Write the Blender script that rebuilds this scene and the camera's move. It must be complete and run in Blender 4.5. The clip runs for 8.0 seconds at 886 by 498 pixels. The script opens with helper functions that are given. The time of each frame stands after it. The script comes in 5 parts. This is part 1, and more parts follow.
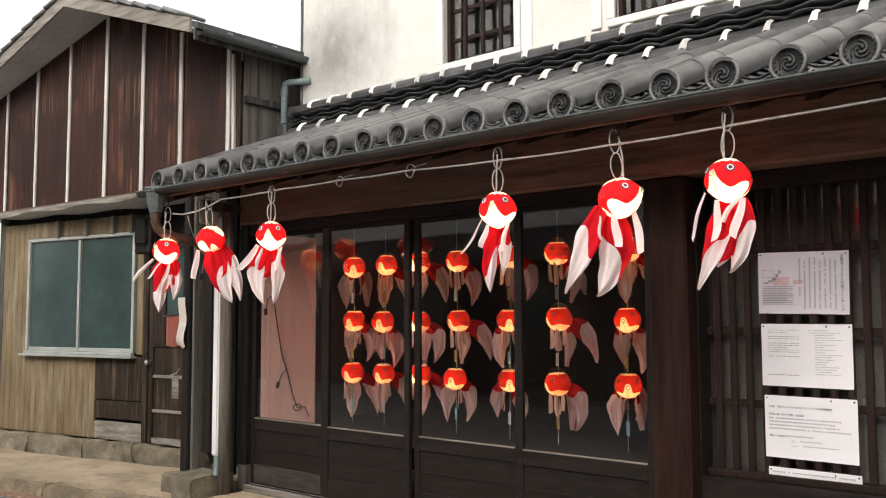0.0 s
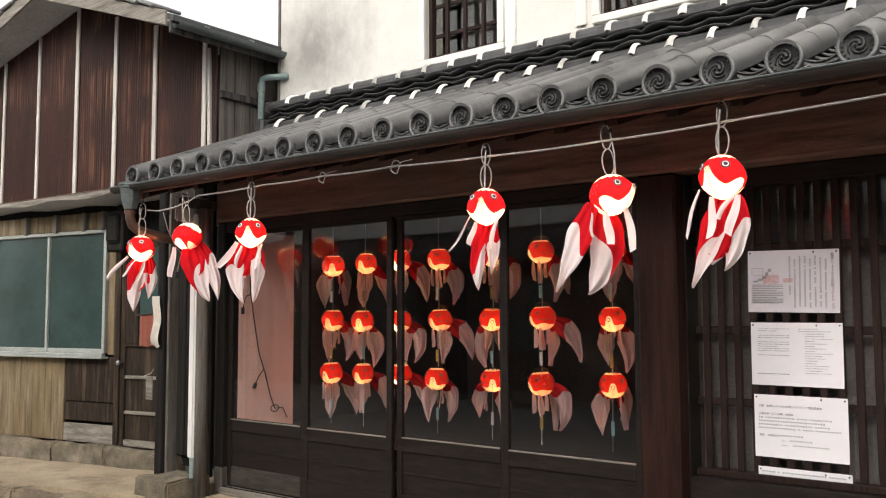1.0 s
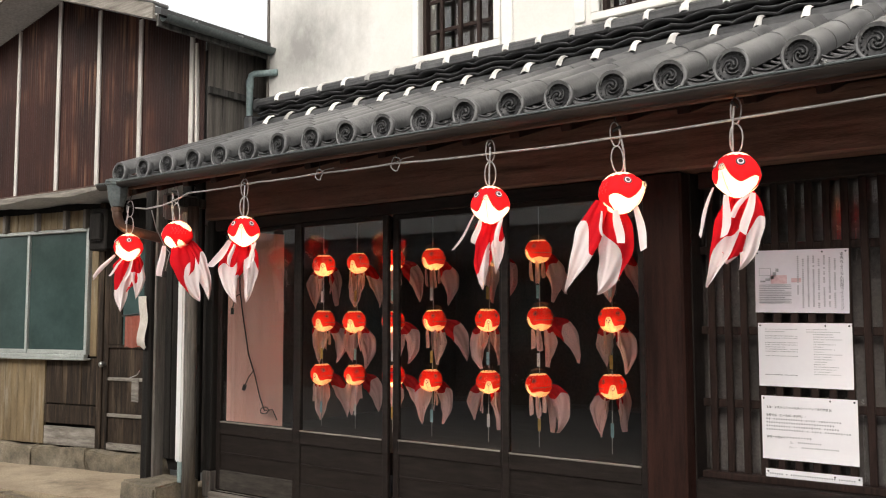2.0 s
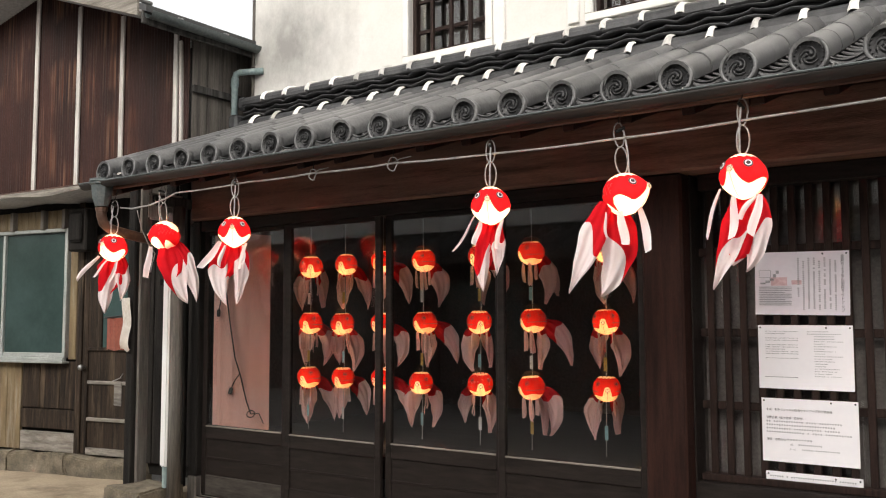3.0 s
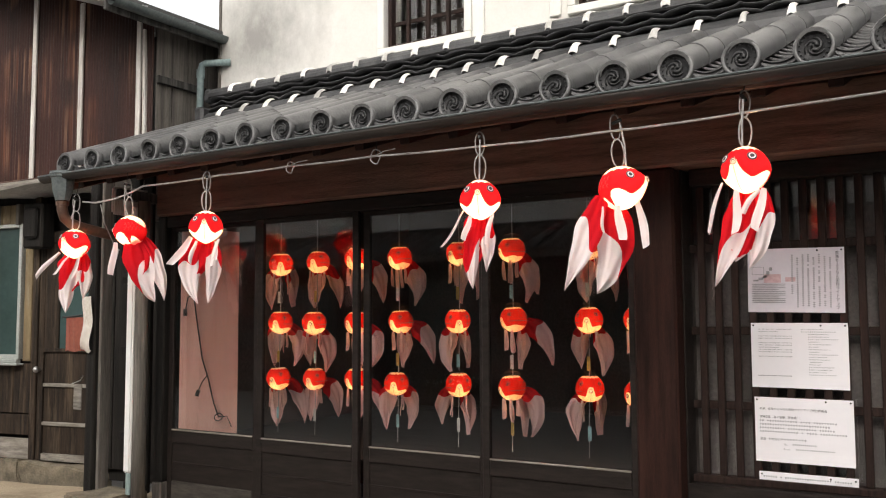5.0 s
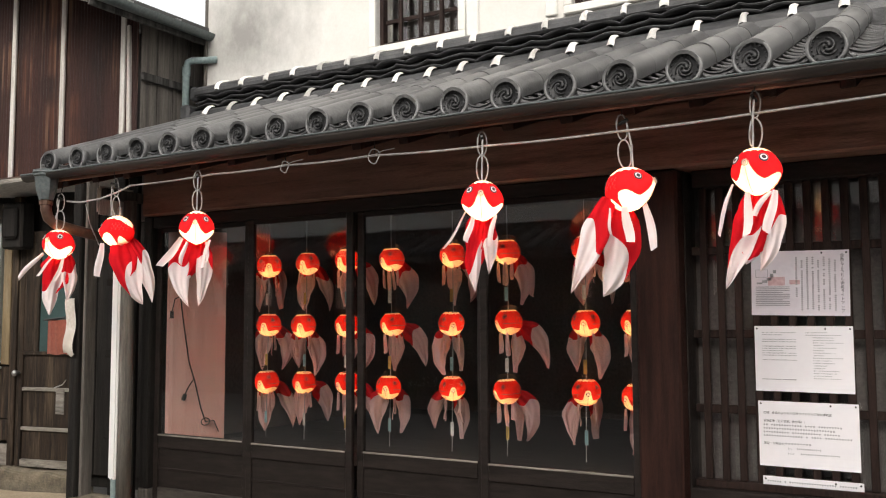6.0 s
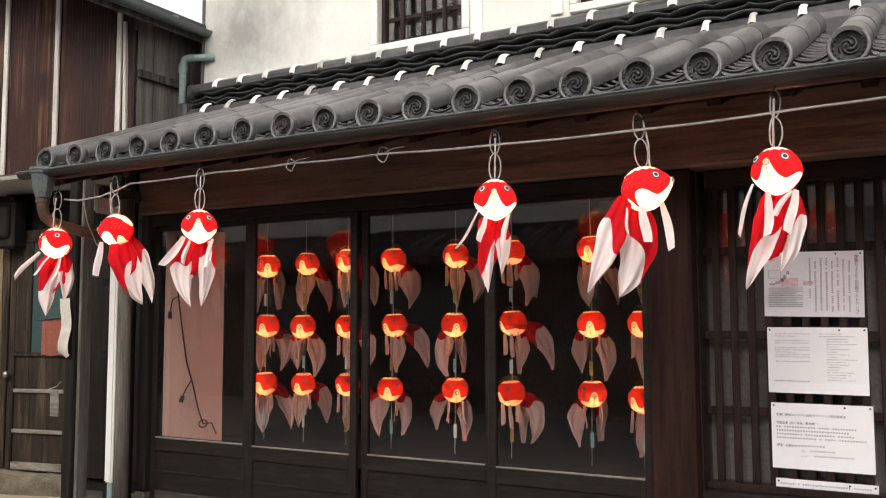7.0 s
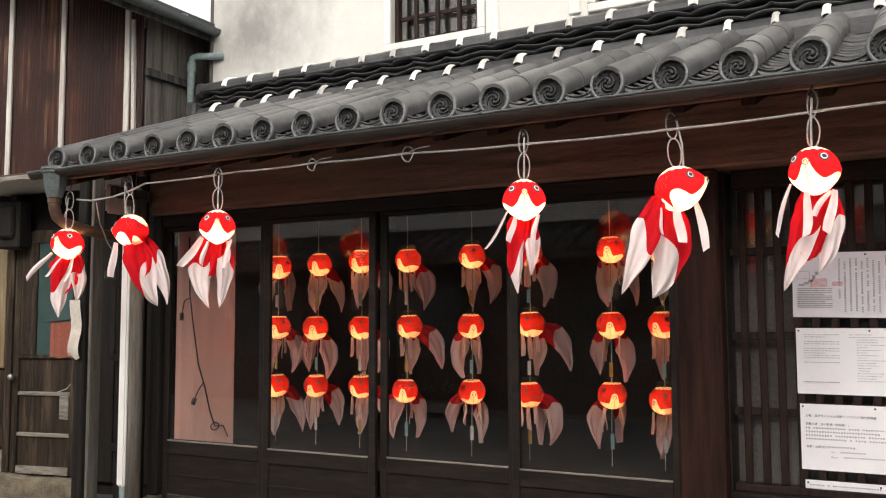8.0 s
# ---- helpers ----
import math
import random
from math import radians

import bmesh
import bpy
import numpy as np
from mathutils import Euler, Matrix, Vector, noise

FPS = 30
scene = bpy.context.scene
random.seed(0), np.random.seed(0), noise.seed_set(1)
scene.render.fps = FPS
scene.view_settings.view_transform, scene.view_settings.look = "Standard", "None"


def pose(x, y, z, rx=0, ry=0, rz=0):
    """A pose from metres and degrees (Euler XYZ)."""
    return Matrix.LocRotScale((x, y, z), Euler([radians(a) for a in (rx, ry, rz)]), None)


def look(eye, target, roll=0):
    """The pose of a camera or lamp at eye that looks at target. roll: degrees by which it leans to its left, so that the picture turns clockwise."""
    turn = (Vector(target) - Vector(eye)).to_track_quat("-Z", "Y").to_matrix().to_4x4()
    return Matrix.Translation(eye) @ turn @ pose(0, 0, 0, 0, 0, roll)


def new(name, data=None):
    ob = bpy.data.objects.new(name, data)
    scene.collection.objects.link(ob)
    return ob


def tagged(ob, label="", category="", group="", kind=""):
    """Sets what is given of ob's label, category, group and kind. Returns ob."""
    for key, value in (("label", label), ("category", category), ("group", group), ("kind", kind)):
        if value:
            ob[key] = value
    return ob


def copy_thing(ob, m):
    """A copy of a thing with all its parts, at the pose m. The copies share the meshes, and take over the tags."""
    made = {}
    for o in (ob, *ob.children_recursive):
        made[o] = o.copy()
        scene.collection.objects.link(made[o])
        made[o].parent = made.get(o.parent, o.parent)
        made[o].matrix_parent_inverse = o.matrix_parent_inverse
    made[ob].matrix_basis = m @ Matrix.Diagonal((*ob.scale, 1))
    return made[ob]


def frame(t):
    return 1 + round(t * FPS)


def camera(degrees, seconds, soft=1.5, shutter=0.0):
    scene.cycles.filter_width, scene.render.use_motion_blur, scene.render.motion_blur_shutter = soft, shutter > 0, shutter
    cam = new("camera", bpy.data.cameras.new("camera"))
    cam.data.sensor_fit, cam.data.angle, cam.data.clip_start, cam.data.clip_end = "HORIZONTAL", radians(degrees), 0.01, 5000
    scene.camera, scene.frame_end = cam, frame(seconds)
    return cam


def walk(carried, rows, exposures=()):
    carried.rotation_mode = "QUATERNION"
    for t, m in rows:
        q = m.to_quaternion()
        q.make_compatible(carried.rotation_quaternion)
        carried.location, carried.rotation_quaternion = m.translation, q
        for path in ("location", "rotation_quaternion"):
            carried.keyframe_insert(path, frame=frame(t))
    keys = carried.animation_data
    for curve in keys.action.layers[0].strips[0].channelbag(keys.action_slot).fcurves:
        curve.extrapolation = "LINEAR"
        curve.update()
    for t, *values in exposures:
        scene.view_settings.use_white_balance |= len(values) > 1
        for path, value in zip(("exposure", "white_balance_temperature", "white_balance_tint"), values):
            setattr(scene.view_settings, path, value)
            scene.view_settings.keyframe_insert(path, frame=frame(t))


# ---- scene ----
cam = camera(53.3, 8.0, soft=1.1)
PATH = [
    (0, (2.195, -4.198, 1.302), (0.898, -2.683, 1.455), -0.2),
    (0.5, (2.134, -4.19, 1.297), (0.865, -2.651, 1.45), -0.2),
    (1, (2.072, -4.191, 1.295), (0.829, -2.632, 1.448), -0.2),
    (1.5, (1.991, -4.189, 1.29), (0.769, -2.614, 1.444), -0.2),
    (3, (1.762, -4.236, 1.294), (0.616, -2.605, 1.453), -0.2),
    (3.5, (1.709, -4.24, 1.29), (0.59, -2.59, 1.451), -0.3),
    (4, (1.657, -4.229, 1.287), (0.562, -2.563, 1.448), -0.3),
    (4.5, (1.606, -4.208, 1.282), (0.527, -2.531, 1.442), -0.3),
    (6, (1.393, -4.191, 1.294), (0.384, -2.472, 1.456), -0.3),
    (6.5, (1.329, -4.198, 1.297), (0.34, -2.468, 1.461), -0.3),
    (7, (1.251, -4.208, 1.289), (0.276, -2.47, 1.455), -0.2),
    (7.5, (1.157, -4.237, 1.291), (0.193, -2.492, 1.457), -0.2),
    (8, (1.071, -4.258, 1.294), (0.12, -2.506, 1.461), -0.3),
]
walk(cam, [(t, look(eye, target, roll)) for t, eye, target, roll in PATH], exposures=[(0, 0.07, 6900, 10), (8, 0.05, 6900, 10)])

SKY, SUN, BULB = 0.282, 0.5, 120.0

# ---- world, sun, exposure ----
world = bpy.data.worlds.new("overcast_sky")
scene.world = world
world.use_nodes = True
wn, wl = world.node_tree.nodes, world.node_tree.links
wn.clear()
sky = wn.new("ShaderNodeTexSky")
sky.sky_type, sky.sun_disc = "NISHITA", False
sky.sun_elevation, sky.sun_rotation = radians(38), radians(167)
sky.dust_density = 3.0
sky_grey = wn.new("ShaderNodeHueSaturation")
sky_grey.inputs["Saturation"].default_value = 0.12
sky_bg = wn.new("ShaderNodeBackground")
sky_bg.inputs["Strength"].default_value = SKY
sky_out = wn.new("ShaderNodeOutputWorld")
wl.new(sky.outputs[0], sky_grey.inputs["Color"])
wl.new(sky_grey.outputs[0], sky_bg.inputs["Color"])
wl.new(sky_bg.outputs[0], sky_out.inputs["Surface"])
sun_data = bpy.data.lights.new("sun", "SUN")
sun_data.energy, sun_data.angle, sun_data.color = SUN, radians(25), (1.0, 0.97, 0.92)
sun = new("sun", sun_data)
sun.matrix_world = look((2, -9, 7.2), (0, 0, 0))

# ---- materials ----


def material(name, a, b, rough=0.7, scale=6.0, stretch=(1, 1, 1), fine=60.0, bump=0.3, metal=0.0, rand=0.0,
             stain=None, stain_amount=0.0, stain_scale=1.5, detail=8.0, rough_var=0.15, spec=0.5, grain_mix=0.45):
    """Two colours mixed by noise at two scales, with bump, optional stains and a shift from piece to piece."""
    m = bpy.data.materials.new(name)
    m.use_nodes = True
    n, l = m.node_tree.nodes, m.node_tree.links
    p = n["Principled BSDF"]
    co = n.new("ShaderNodeTexCoord")
    mp = n.new("ShaderNodeMapping")
    mp.inputs["Scale"].default_value = stretch
    l.new(co.outputs["Object"], mp.inputs["Vector"])
    src = mp.outputs["Vector"]
    if rand:
        oi = n.new("ShaderNodeObjectInfo")
        sc = n.new("ShaderNodeVectorMath")
        sc.operation = "MULTIPLY_ADD"
        l.new(oi.outputs["Random"], sc.inputs[0])
        sc.inputs[1].default_value = (37, 53, 71)
        l.new(src, sc.inputs[2])
        src = sc.outputs[0]
    n1 = n.new("ShaderNodeTexNoise")
    n1.inputs["Scale"].default_value, n1.inputs["Detail"].default_value = scale, detail
    n1.inputs["Roughness"].default_value = 0.62
    l.new(src, n1.inputs["Vector"])
    n2 = n.new("ShaderNodeTexNoise")
    n2.inputs["Scale"].default_value, n2.inputs["Detail"].default_value = fine, 4
    l.new(src, n2.inputs["Vector"])
    r1 = n.new("ShaderNodeMapRange")
    r1.inputs["From Min"].default_value, r1.inputs["From Max"].default_value = 0.32, 0.68
    l.new(n1.outputs["Fac"], r1.inputs["Value"])
    mix = n.new("ShaderNodeMix")
    mix.data_type = "RGBA"
    mix.inputs["A"].default_value, mix.inputs["B"].default_value = (*a, 1), (*b, 1)
    l.new(r1.outputs[0], mix.inputs["Factor"])
    col = mix.outputs["Result"]
    grain = n.new("ShaderNodeMix")
    grain.data_type, grain.blend_type = "RGBA", "OVERLAY"
    grain.inputs["Factor"].default_value = grain_mix
    l.new(col, grain.inputs["A"])
    l.new(n2.outputs["Fac"], grain.inputs["B"])
    col = grain.outputs["Result"]
    if stain:
        n3 = n.new("ShaderNodeTexNoise")
        n3.inputs["Scale"].default_value, n3.inputs["Detail"].default_value = stain_scale, 10
        n3.inputs["Roughness"].default_value = 0.7
        l.new(src, n3.inputs["Vector"])
        r3 = n.new("ShaderNodeMapRange")
        r3.inputs["From Min"].default_value, r3.inputs["From Max"].default_value = 0.5, 0.72
        r3.inputs["To Max"].default_value = stain_amount
        l.new(n3.outputs["Fac"], r3.inputs["Value"])
        ms = n.new("ShaderNodeMix")
        ms.data_type = "RGBA"
        ms.inputs["B"].default_value = (*stain, 1)
        l.new(col, ms.inputs["A"])
        l.new(r3.outputs[0], ms.inputs["Factor"])
        col = ms.outputs["Result"]
    if rand:
        hv = n.new("ShaderNodeHueSaturation")
        mr = n.new("ShaderNodeMapRange")
        mr.inputs["To Min"].default_value, mr.inputs["To Max"].default_value = 1 - rand, 1 + rand
        l.new(oi.outputs["Random"], mr.inputs["Value"])
        l.new(mr.outputs[0], hv.inputs["Value"])
        l.new(col, hv.inputs["Color"])
        col = hv.outputs["Color"]
    l.new(col, p.inputs["Base Color"])
    rr = n.new("ShaderNodeMapRange")
    rr.inputs["To Min"].default_value, rr.inputs["To Max"].default_value = max(0.05, rough - rough_var), min(1, rough + rough_var)
    l.new(n1.outputs["Fac"], rr.inputs["Value"])
    l.new(rr.outputs[0], p.inputs["Roughness"])
    p.inputs["Metallic"].default_value, p.inputs["Specular IOR Level"].default_value = metal, spec
    if bump:
        add = n.new("ShaderNodeMath")
        add.operation = "MULTIPLY_ADD"
        l.new(n1.outputs["Fac"], add.inputs[0])
        add.inputs[1].default_value = 1.5
        l.new(n2.outputs["Fac"], add.inputs[2])
        bp = n.new("ShaderNodeBump")
        bp.inputs["Strength"].default_value, bp.inputs["Distance"].default_value = bump, 0.006
        l.new(add.outputs[0], bp.inputs["Height"])
        l.new(bp.outputs[0], p.inputs["Normal"])
    return m


def glass_material(name, tint=(1, 1, 1), rough=0.0):
    m = bpy.data.materials.new(name)
    m.use_nodes = True
    p = m.node_tree.nodes["Principled BSDF"]
    p.inputs["Base Color"].default_value = (*tint, 1)
    p.inputs["Transmission Weight"].default_value = 1.0
    p.inputs["Roughness"].default_value = rough
    p.inputs["IOR"].default_value = 1.5
    return m


def paper_shade(name, colour, through_light, uneven=0.2):
    """Thin paper or cloth that lets light through."""
    m = bpy.data.materials.new(name)
    m.use_nodes = True
    n, l = m.node_tree.nodes, m.node_tree.links
    n.clear()
    co = n.new("ShaderNodeTexCoord")
    nz = n.new("ShaderNodeTexNoise")
    nz.inputs["Scale"].default_value, nz.inputs["Detail"].default_value = 35, 6
    l.new(co.outputs["Object"], nz.inputs["Vector"])
    mr = n.new("ShaderNodeMapRange")
    mr.inputs["To Min"].default_value, mr.inputs["To Max"].default_value = 1 - uneven, 1 + uneven
    l.new(nz.outputs["Fac"], mr.inputs["Value"])
    outs = []
    for kind, c in (("ShaderNodeBsdfDiffuse", colour), ("ShaderNodeBsdfTranslucent", through_light)):
        hv = n.new("ShaderNodeHueSaturation")
        hv.inputs["Color"].default_value = (*c, 1)
        l.new(mr.outputs[0], hv.inputs["Value"])
        s = n.new(kind)
        l.new(hv.outputs[0], s.inputs["Color"])
        outs.append(s)
    add = n.new("ShaderNodeAddShader")
    l.new(outs[0].outputs[0], add.inputs[0])
    l.new(outs[1].outputs[0], add.inputs[1])
    o = n.new("ShaderNodeOutputMaterial")
    l.new(add.outputs[0], o.inputs["Surface"])
    return m


def glow(name, colour, strength):
    m = bpy.data.materials.new(name)
    m.use_nodes = True
    p = m.node_tree.nodes["Principled BSDF"]
    p.inputs["Base Color"].default_value = (*colour, 1)
    p.inputs["Emission Color"].default_value = (*colour, 1)
    p.inputs["Emission Strength"].default_value = strength
    return m


M_BEAM = material("stained_timber", (0.085, 0.042, 0.030), (0.27, 0.145, 0.105), 0.6, 5, (0.5, 6, 6), 70, 0.5, stain=(0.03, 0.014, 0.011), stain_amount=0.7, stain_scale=2.5, spec=0.3)
M_POST = material("dark_timber_upright", (0.017, 0.008, 0.0065), (0.042, 0.018, 0.014), 0.55, 5, (6, 6, 0.5), 70, 0.4, spec=0.13)
M_DOOR = material("blackened_door_wood", (0.013, 0.010, 0.009), (0.026, 0.020, 0.018), 0.5, 6, (1, 6, 6), 80, 0.35, stain=(0.03, 0.023, 0.02), stain_amount=0.35, stain_scale=3, spec=0.13)
M_DOOR_WORN = material("worn_blackened_wood", (0.03, 0.026, 0.023), (0.075, 0.066, 0.058), 0.7, 6, (1, 6, 6), 80, 0.4, spec=0.13)
M_LATTICE = material("lattice_wood", (0.016, 0.010, 0.009), (0.04, 0.024, 0.020), 0.6, 6, (8, 8, 0.6), 80, 0.4, spec=0.13)
M_GREYWOOD = material("weathered_grey_wood", (0.085, 0.075, 0.066), (0.23, 0.205, 0.18), 0.85, 4, (7, 7, 0.45), 60, 0.8, stain=(0.02, 0.017, 0.015), stain_amount=0.8, stain_scale=1.6)
M_GREYWOOD_H = material("weathered_grey_board", (0.14, 0.12, 0.10), (0.36, 0.33, 0.29), 0.85, 4, (0.5, 7, 7), 60, 0.8, stain=(0.03, 0.025, 0.02), stain_amount=0.9, stain_scale=2.2)
M_BROWNWOOD = material("worn_brown_wood", (0.009, 0.007, 0.006), (0.050, 0.034, 0.024), 0.8, 4, (6, 6, 0.5), 60, 0.8, stain=(0.21, 0.15, 0.10), stain_amount=0.55, stain_scale=2.2, spec=0.2)
M_DARKPLANK = material("charred_plank", (0.022, 0.020, 0.019), (0.13, 0.125, 0.118), 0.85, 4, (6, 6, 0.4), 60, 0.7, stain=(0.012, 0.01, 0.01), stain_amount=0.7, spec=0.2)
M_TILE = material("grey_roof_tile", (0.088, 0.088, 0.090), (0.19, 0.189, 0.19), 0.37, 5, (1, 1, 1), 90, 0.25, rand=0.2, stain=(0.25, 0.24, 0.23), stain_amount=0.45, stain_scale=4)
M_TILE_DARK = material("smoked_roof_tile", (0.035, 0.036, 0.038), (0.085, 0.086, 0.09), 0.5, 6, (1, 1, 1), 90, 0.3, rand=0.15)
# near-black tile for sunken faces and the wavy course: recess shade as colour
M_TILE_BLACK = material("recess_dark_tile", (0.010, 0.010, 0.011), (0.034, 0.034, 0.036), 0.5, 8, (1, 1, 1), 90, 0.3, rand=0.3, stain=(0.10, 0.10, 0.098), stain_amount=0.25, stain_scale=6)
M_TILE_BAND = material("dark_band_tile", (0.03, 0.03, 0.032), (0.075, 0.075, 0.078), 0.42, 6, (1, 1, 1), 90, 0.3, rand=0.25, stain=(0.16, 0.16, 0.155), stain_amount=0.4, stain_scale=4)
M_MORTAR = material("lime_mortar", (0.52, 0.50, 0.47), (0.84, 0.83, 0.80), 0.9, 9, (1, 1, 1), 90, 0.4, rand=0.35)
M_PLASTER = material("white_lime_plaster", (0.66, 0.64, 0.60), (0.75, 0.74, 0.71), 0.9, 1.5, (1, 1, 1), 60, 0.15, grain_mix=0.12)
M_PLASTER_TRIM = material("white_plaster_trim", (0.72, 0.70, 0.66), (0.80, 0.79, 0.76), 0.9, 3, (1, 1, 1), 60, 0.15, grain_mix=0.12)
# room gloom, lifted a little for haze, is put into this wall colour
M_DARKWALL = material("dark_plaster", (0.09, 0.075, 0.068), (0.14, 0.115, 0.105), 0.9, 2, (1, 1, 1), 40, 0.2, spec=0.25)
M_FLOORWOOD = material("dark_board_floor", (0.012, 0.009, 0.008), (0.03, 0.022, 0.018), 0.4, 4, (0.5, 6, 6), 50, 0.3, spec=0.15)
M_SIDING = material("ochre_painted_siding", (0.12, 0.085, 0.045), (0.24, 0.175, 0.095), 0.75, 2.5, (5, 5, 0.7), 60, 0.3, stain=(0.42, 0.38, 0.31), stain_amount=0.6, stain_scale=1.7)
M_ALU = material("aged_aluminium", (0.38, 0.40, 0.38), (0.52, 0.54, 0.52), 0.45, 5, (1, 1, 1), 80, 0.1, metal=0.4)
M_TEAL = material("teal_frosted_pane", (0.027, 0.046, 0.041), (0.062, 0.104, 0.104), 0.22, 0.7, (1, 1, 1), 30, 0.03, rough_var=0.05, grain_mix=0.12)
M_BATTEN = material("pale_painted_batten", (0.42, 0.39, 0.36), (0.68, 0.65, 0.61), 0.8, 4, (6, 6, 0.6), 60, 0.4, stain=(0.16, 0.06, 0.03), stain_amount=0.6, stain_scale=2.4)
M_APRON = material("sandy_concrete", (0.33, 0.255, 0.175), (0.50, 0.405, 0.29), 0.9, 2.2, (1, 1, 1), 70, 0.5, stain=(0.15, 0.115, 0.08), stain_amount=0.8, stain_scale=2.4)
M_STONE = material("rough_granite", (0.12, 0.10, 0.072), (0.31, 0.26, 0.19), 0.92, 7, (1, 1, 1), 80, 1.0, rand=0.15, stain=(0.07, 0.065, 0.045), stain_amount=0.6)
M_KERB = material("sandy_worn_kerb", (0.20, 0.16, 0.11), (0.42, 0.34, 0.24), 0.92, 5, (1, 1, 1), 80, 0.9, rand=0.1, stain=(0.09, 0.075, 0.05), stain_amount=0.8, stain_scale=3)
M_ROAD = material("grey_paving", (0.25, 0.24, 0.225), (0.37, 0.355, 0.335), 0.9, 3, (1, 1, 1), 90, 0.4)
M_SETT = material("stone_sett", (0.17, 0.165, 0.16), (0.28, 0.27, 0.26), 0.85, 8, (1, 1, 1), 90, 0.6, rand=0.2)
M_BRICK = material("red_paving_brick", (0.26, 0.13, 0.09), (0.42, 0.28, 0.2), 0.9, 8, (1, 1, 1), 80, 0.6, rand=0.25)
M_PVC = material("white_plastic", (0.80, 0.79, 0.77), (0.86, 0.85, 0.84), 0.4, 3, (1, 1, 0.5), 60, 0.05, grain_mix=0.12)
M_PVC_TEAL = material("grey_green_plastic", (0.20, 0.27, 0.27), (0.28, 0.35, 0.35), 0.45, 3, (1, 1, 0.6), 60, 0.1)
M_GUTTER = material("brown_metal_gutter", (0.012, 0.010, 0.009), (0.036, 0.026, 0.021), 0.5, 4, (0.6, 4, 4), 60, 0.15)
M_COPPER = material("rusty_brown_pipe", (0.05, 0.028, 0.02), (0.13, 0.065, 0.042), 0.5, 5, (1, 1, 1), 60, 0.2, metal=0.3)
M_GUTTERGREY = material("grey_metal_gutter", (0.09, 0.11, 0.11), (0.16, 0.18, 0.18), 0.4, 4, (1, 1, 1), 60, 0.1, metal=0.4)
M_CABLE = material("grey_cable", (0.30, 0.28, 0.27), (0.42, 0.40, 0.39), 0.5, 10, (1, 1, 1), 60, 0.05)
M_BLACKCABLE = material("black_rubber", (0.012, 0.012, 0.012), (0.025, 0.024, 0.023), 0.5, 10, (1, 1, 1), 60, 0.05)
M_STEEL = material("dull_steel", (0.35, 0.35, 0.35), (0.5, 0.5, 0.5), 0.35, 8, (1, 1, 1), 60, 0.05, metal=0.9)
M_PAPER = material("white_paper", (0.84, 0.815, 0.85), (0.87, 0.85, 0.88), 0.8, 3, (1, 1, 1), 40, 0.05, grain_mix=0.12)
M_PAPER_PINK = material("pale_mauve_paper", (0.68, 0.63, 0.69), (0.72, 0.68, 0.73), 0.8, 3, (1, 1, 1), 40, 0.05, grain_mix=0.12)
M_INK = material("black_ink", (0.03, 0.03, 0.035), (0.05, 0.05, 0.055), 0.7, 10, bump=0)
M_INK_GREY = material("grey_ink", (0.34, 0.33, 0.35), (0.40, 0.39, 0.41), 0.7, 10, bump=0)
M_INK_RED = material("red_ink", (0.62, 0.05, 0.06), (0.68, 0.07, 0.08), 0.7, 10, bump=0)
M_INK_GREEN = material("green_ink", (0.05, 0.40, 0.12), (0.06, 0.46, 0.15), 0.7, 10, bump=0)
M_INK_PINK = material("pink_ink", (0.62, 0.42, 0.44), (0.68, 0.46, 0.48), 0.7, 10, bump=0)
M_REDBAG = material("faded_red_leather", (0.24, 0.055, 0.035), (0.36, 0.11, 0.07), 0.6, 5, (1, 1, 1), 50, 0.5, stain=(0.10, 0.03, 0.02), stain_amount=0.6)
M_CARD = material("stained_white_card", (0.55, 0.50, 0.43), (0.72, 0.68, 0.62), 0.8, 3, (1, 1, 1), 50, 0.2, stain=(0.22, 0.13, 0.08), stain_amount=0.7, stain_scale=3)
M_SOFFIT = material("grey_board_soffit", (0.42, 0.41, 0.40), (0.55, 0.54, 0.53), 0.9, 2, (1, 1, 1), 40, 0.15, stain=(0.3, 0.29, 0.28), stain_amount=0.6)
# white drape; the red light of the lanterns is put into its colour
M_CURTAIN = material("lantern_tinted_drape", (0.70, 0.42, 0.36), (0.77, 0.49, 0.425), 0.9, 3, (4, 4, 0.4), 90, 0.1)
M_LEAF = material("green_leaf", (0.04, 0.07, 0.025), (0.08, 0.12, 0.04), 0.6, 10, (1, 1, 1), 60, 0.2, rand=0.3)
M_FLOWER = material("white_petal", (0.6, 0.58, 0.5), (0.75, 0.72, 0.65), 0.7, 10, bump=0)
M_GLASS = glass_material("window_glass", (0.98, 0.99, 0.98))
M_RED_SHADE = paper_shade("red_lantern_paper", (0.34, 0.008, 0.014), (0.13, 0.004, 0.006))
M_WHITE_SHADE = paper_shade("white_lantern_paper", (0.42, 0.40, 0.38), (0.52, 0.45, 0.35))
M_RED_CLOTH = paper_shade("red_fin_cloth", (0.46, 0.012, 0.02), (0.36, 0.01, 0.014), 0.08)
M_WHITE_CLOTH = paper_shade("white_fin_cloth", (0.70, 0.63, 0.63), (0.27, 0.22, 0.20), 0.06)
M_RED_THIN = paper_shade("thin_red_paper", (0.24, 0.008, 0.008), (0.17, 0.009, 0.007))
M_WHITE_THIN = paper_shade("thin_white_paper", (0.38, 0.30, 0.21), (0.50, 0.40, 0.26))
# fin cloth again for indoors: dim room and lantern tint put into the colour
M_WHITE_CLOTH_DIM = paper_shade("dim_white_fin_cloth", (0.46, 0.315, 0.305), (0.38, 0.25, 0.23), 0.08)
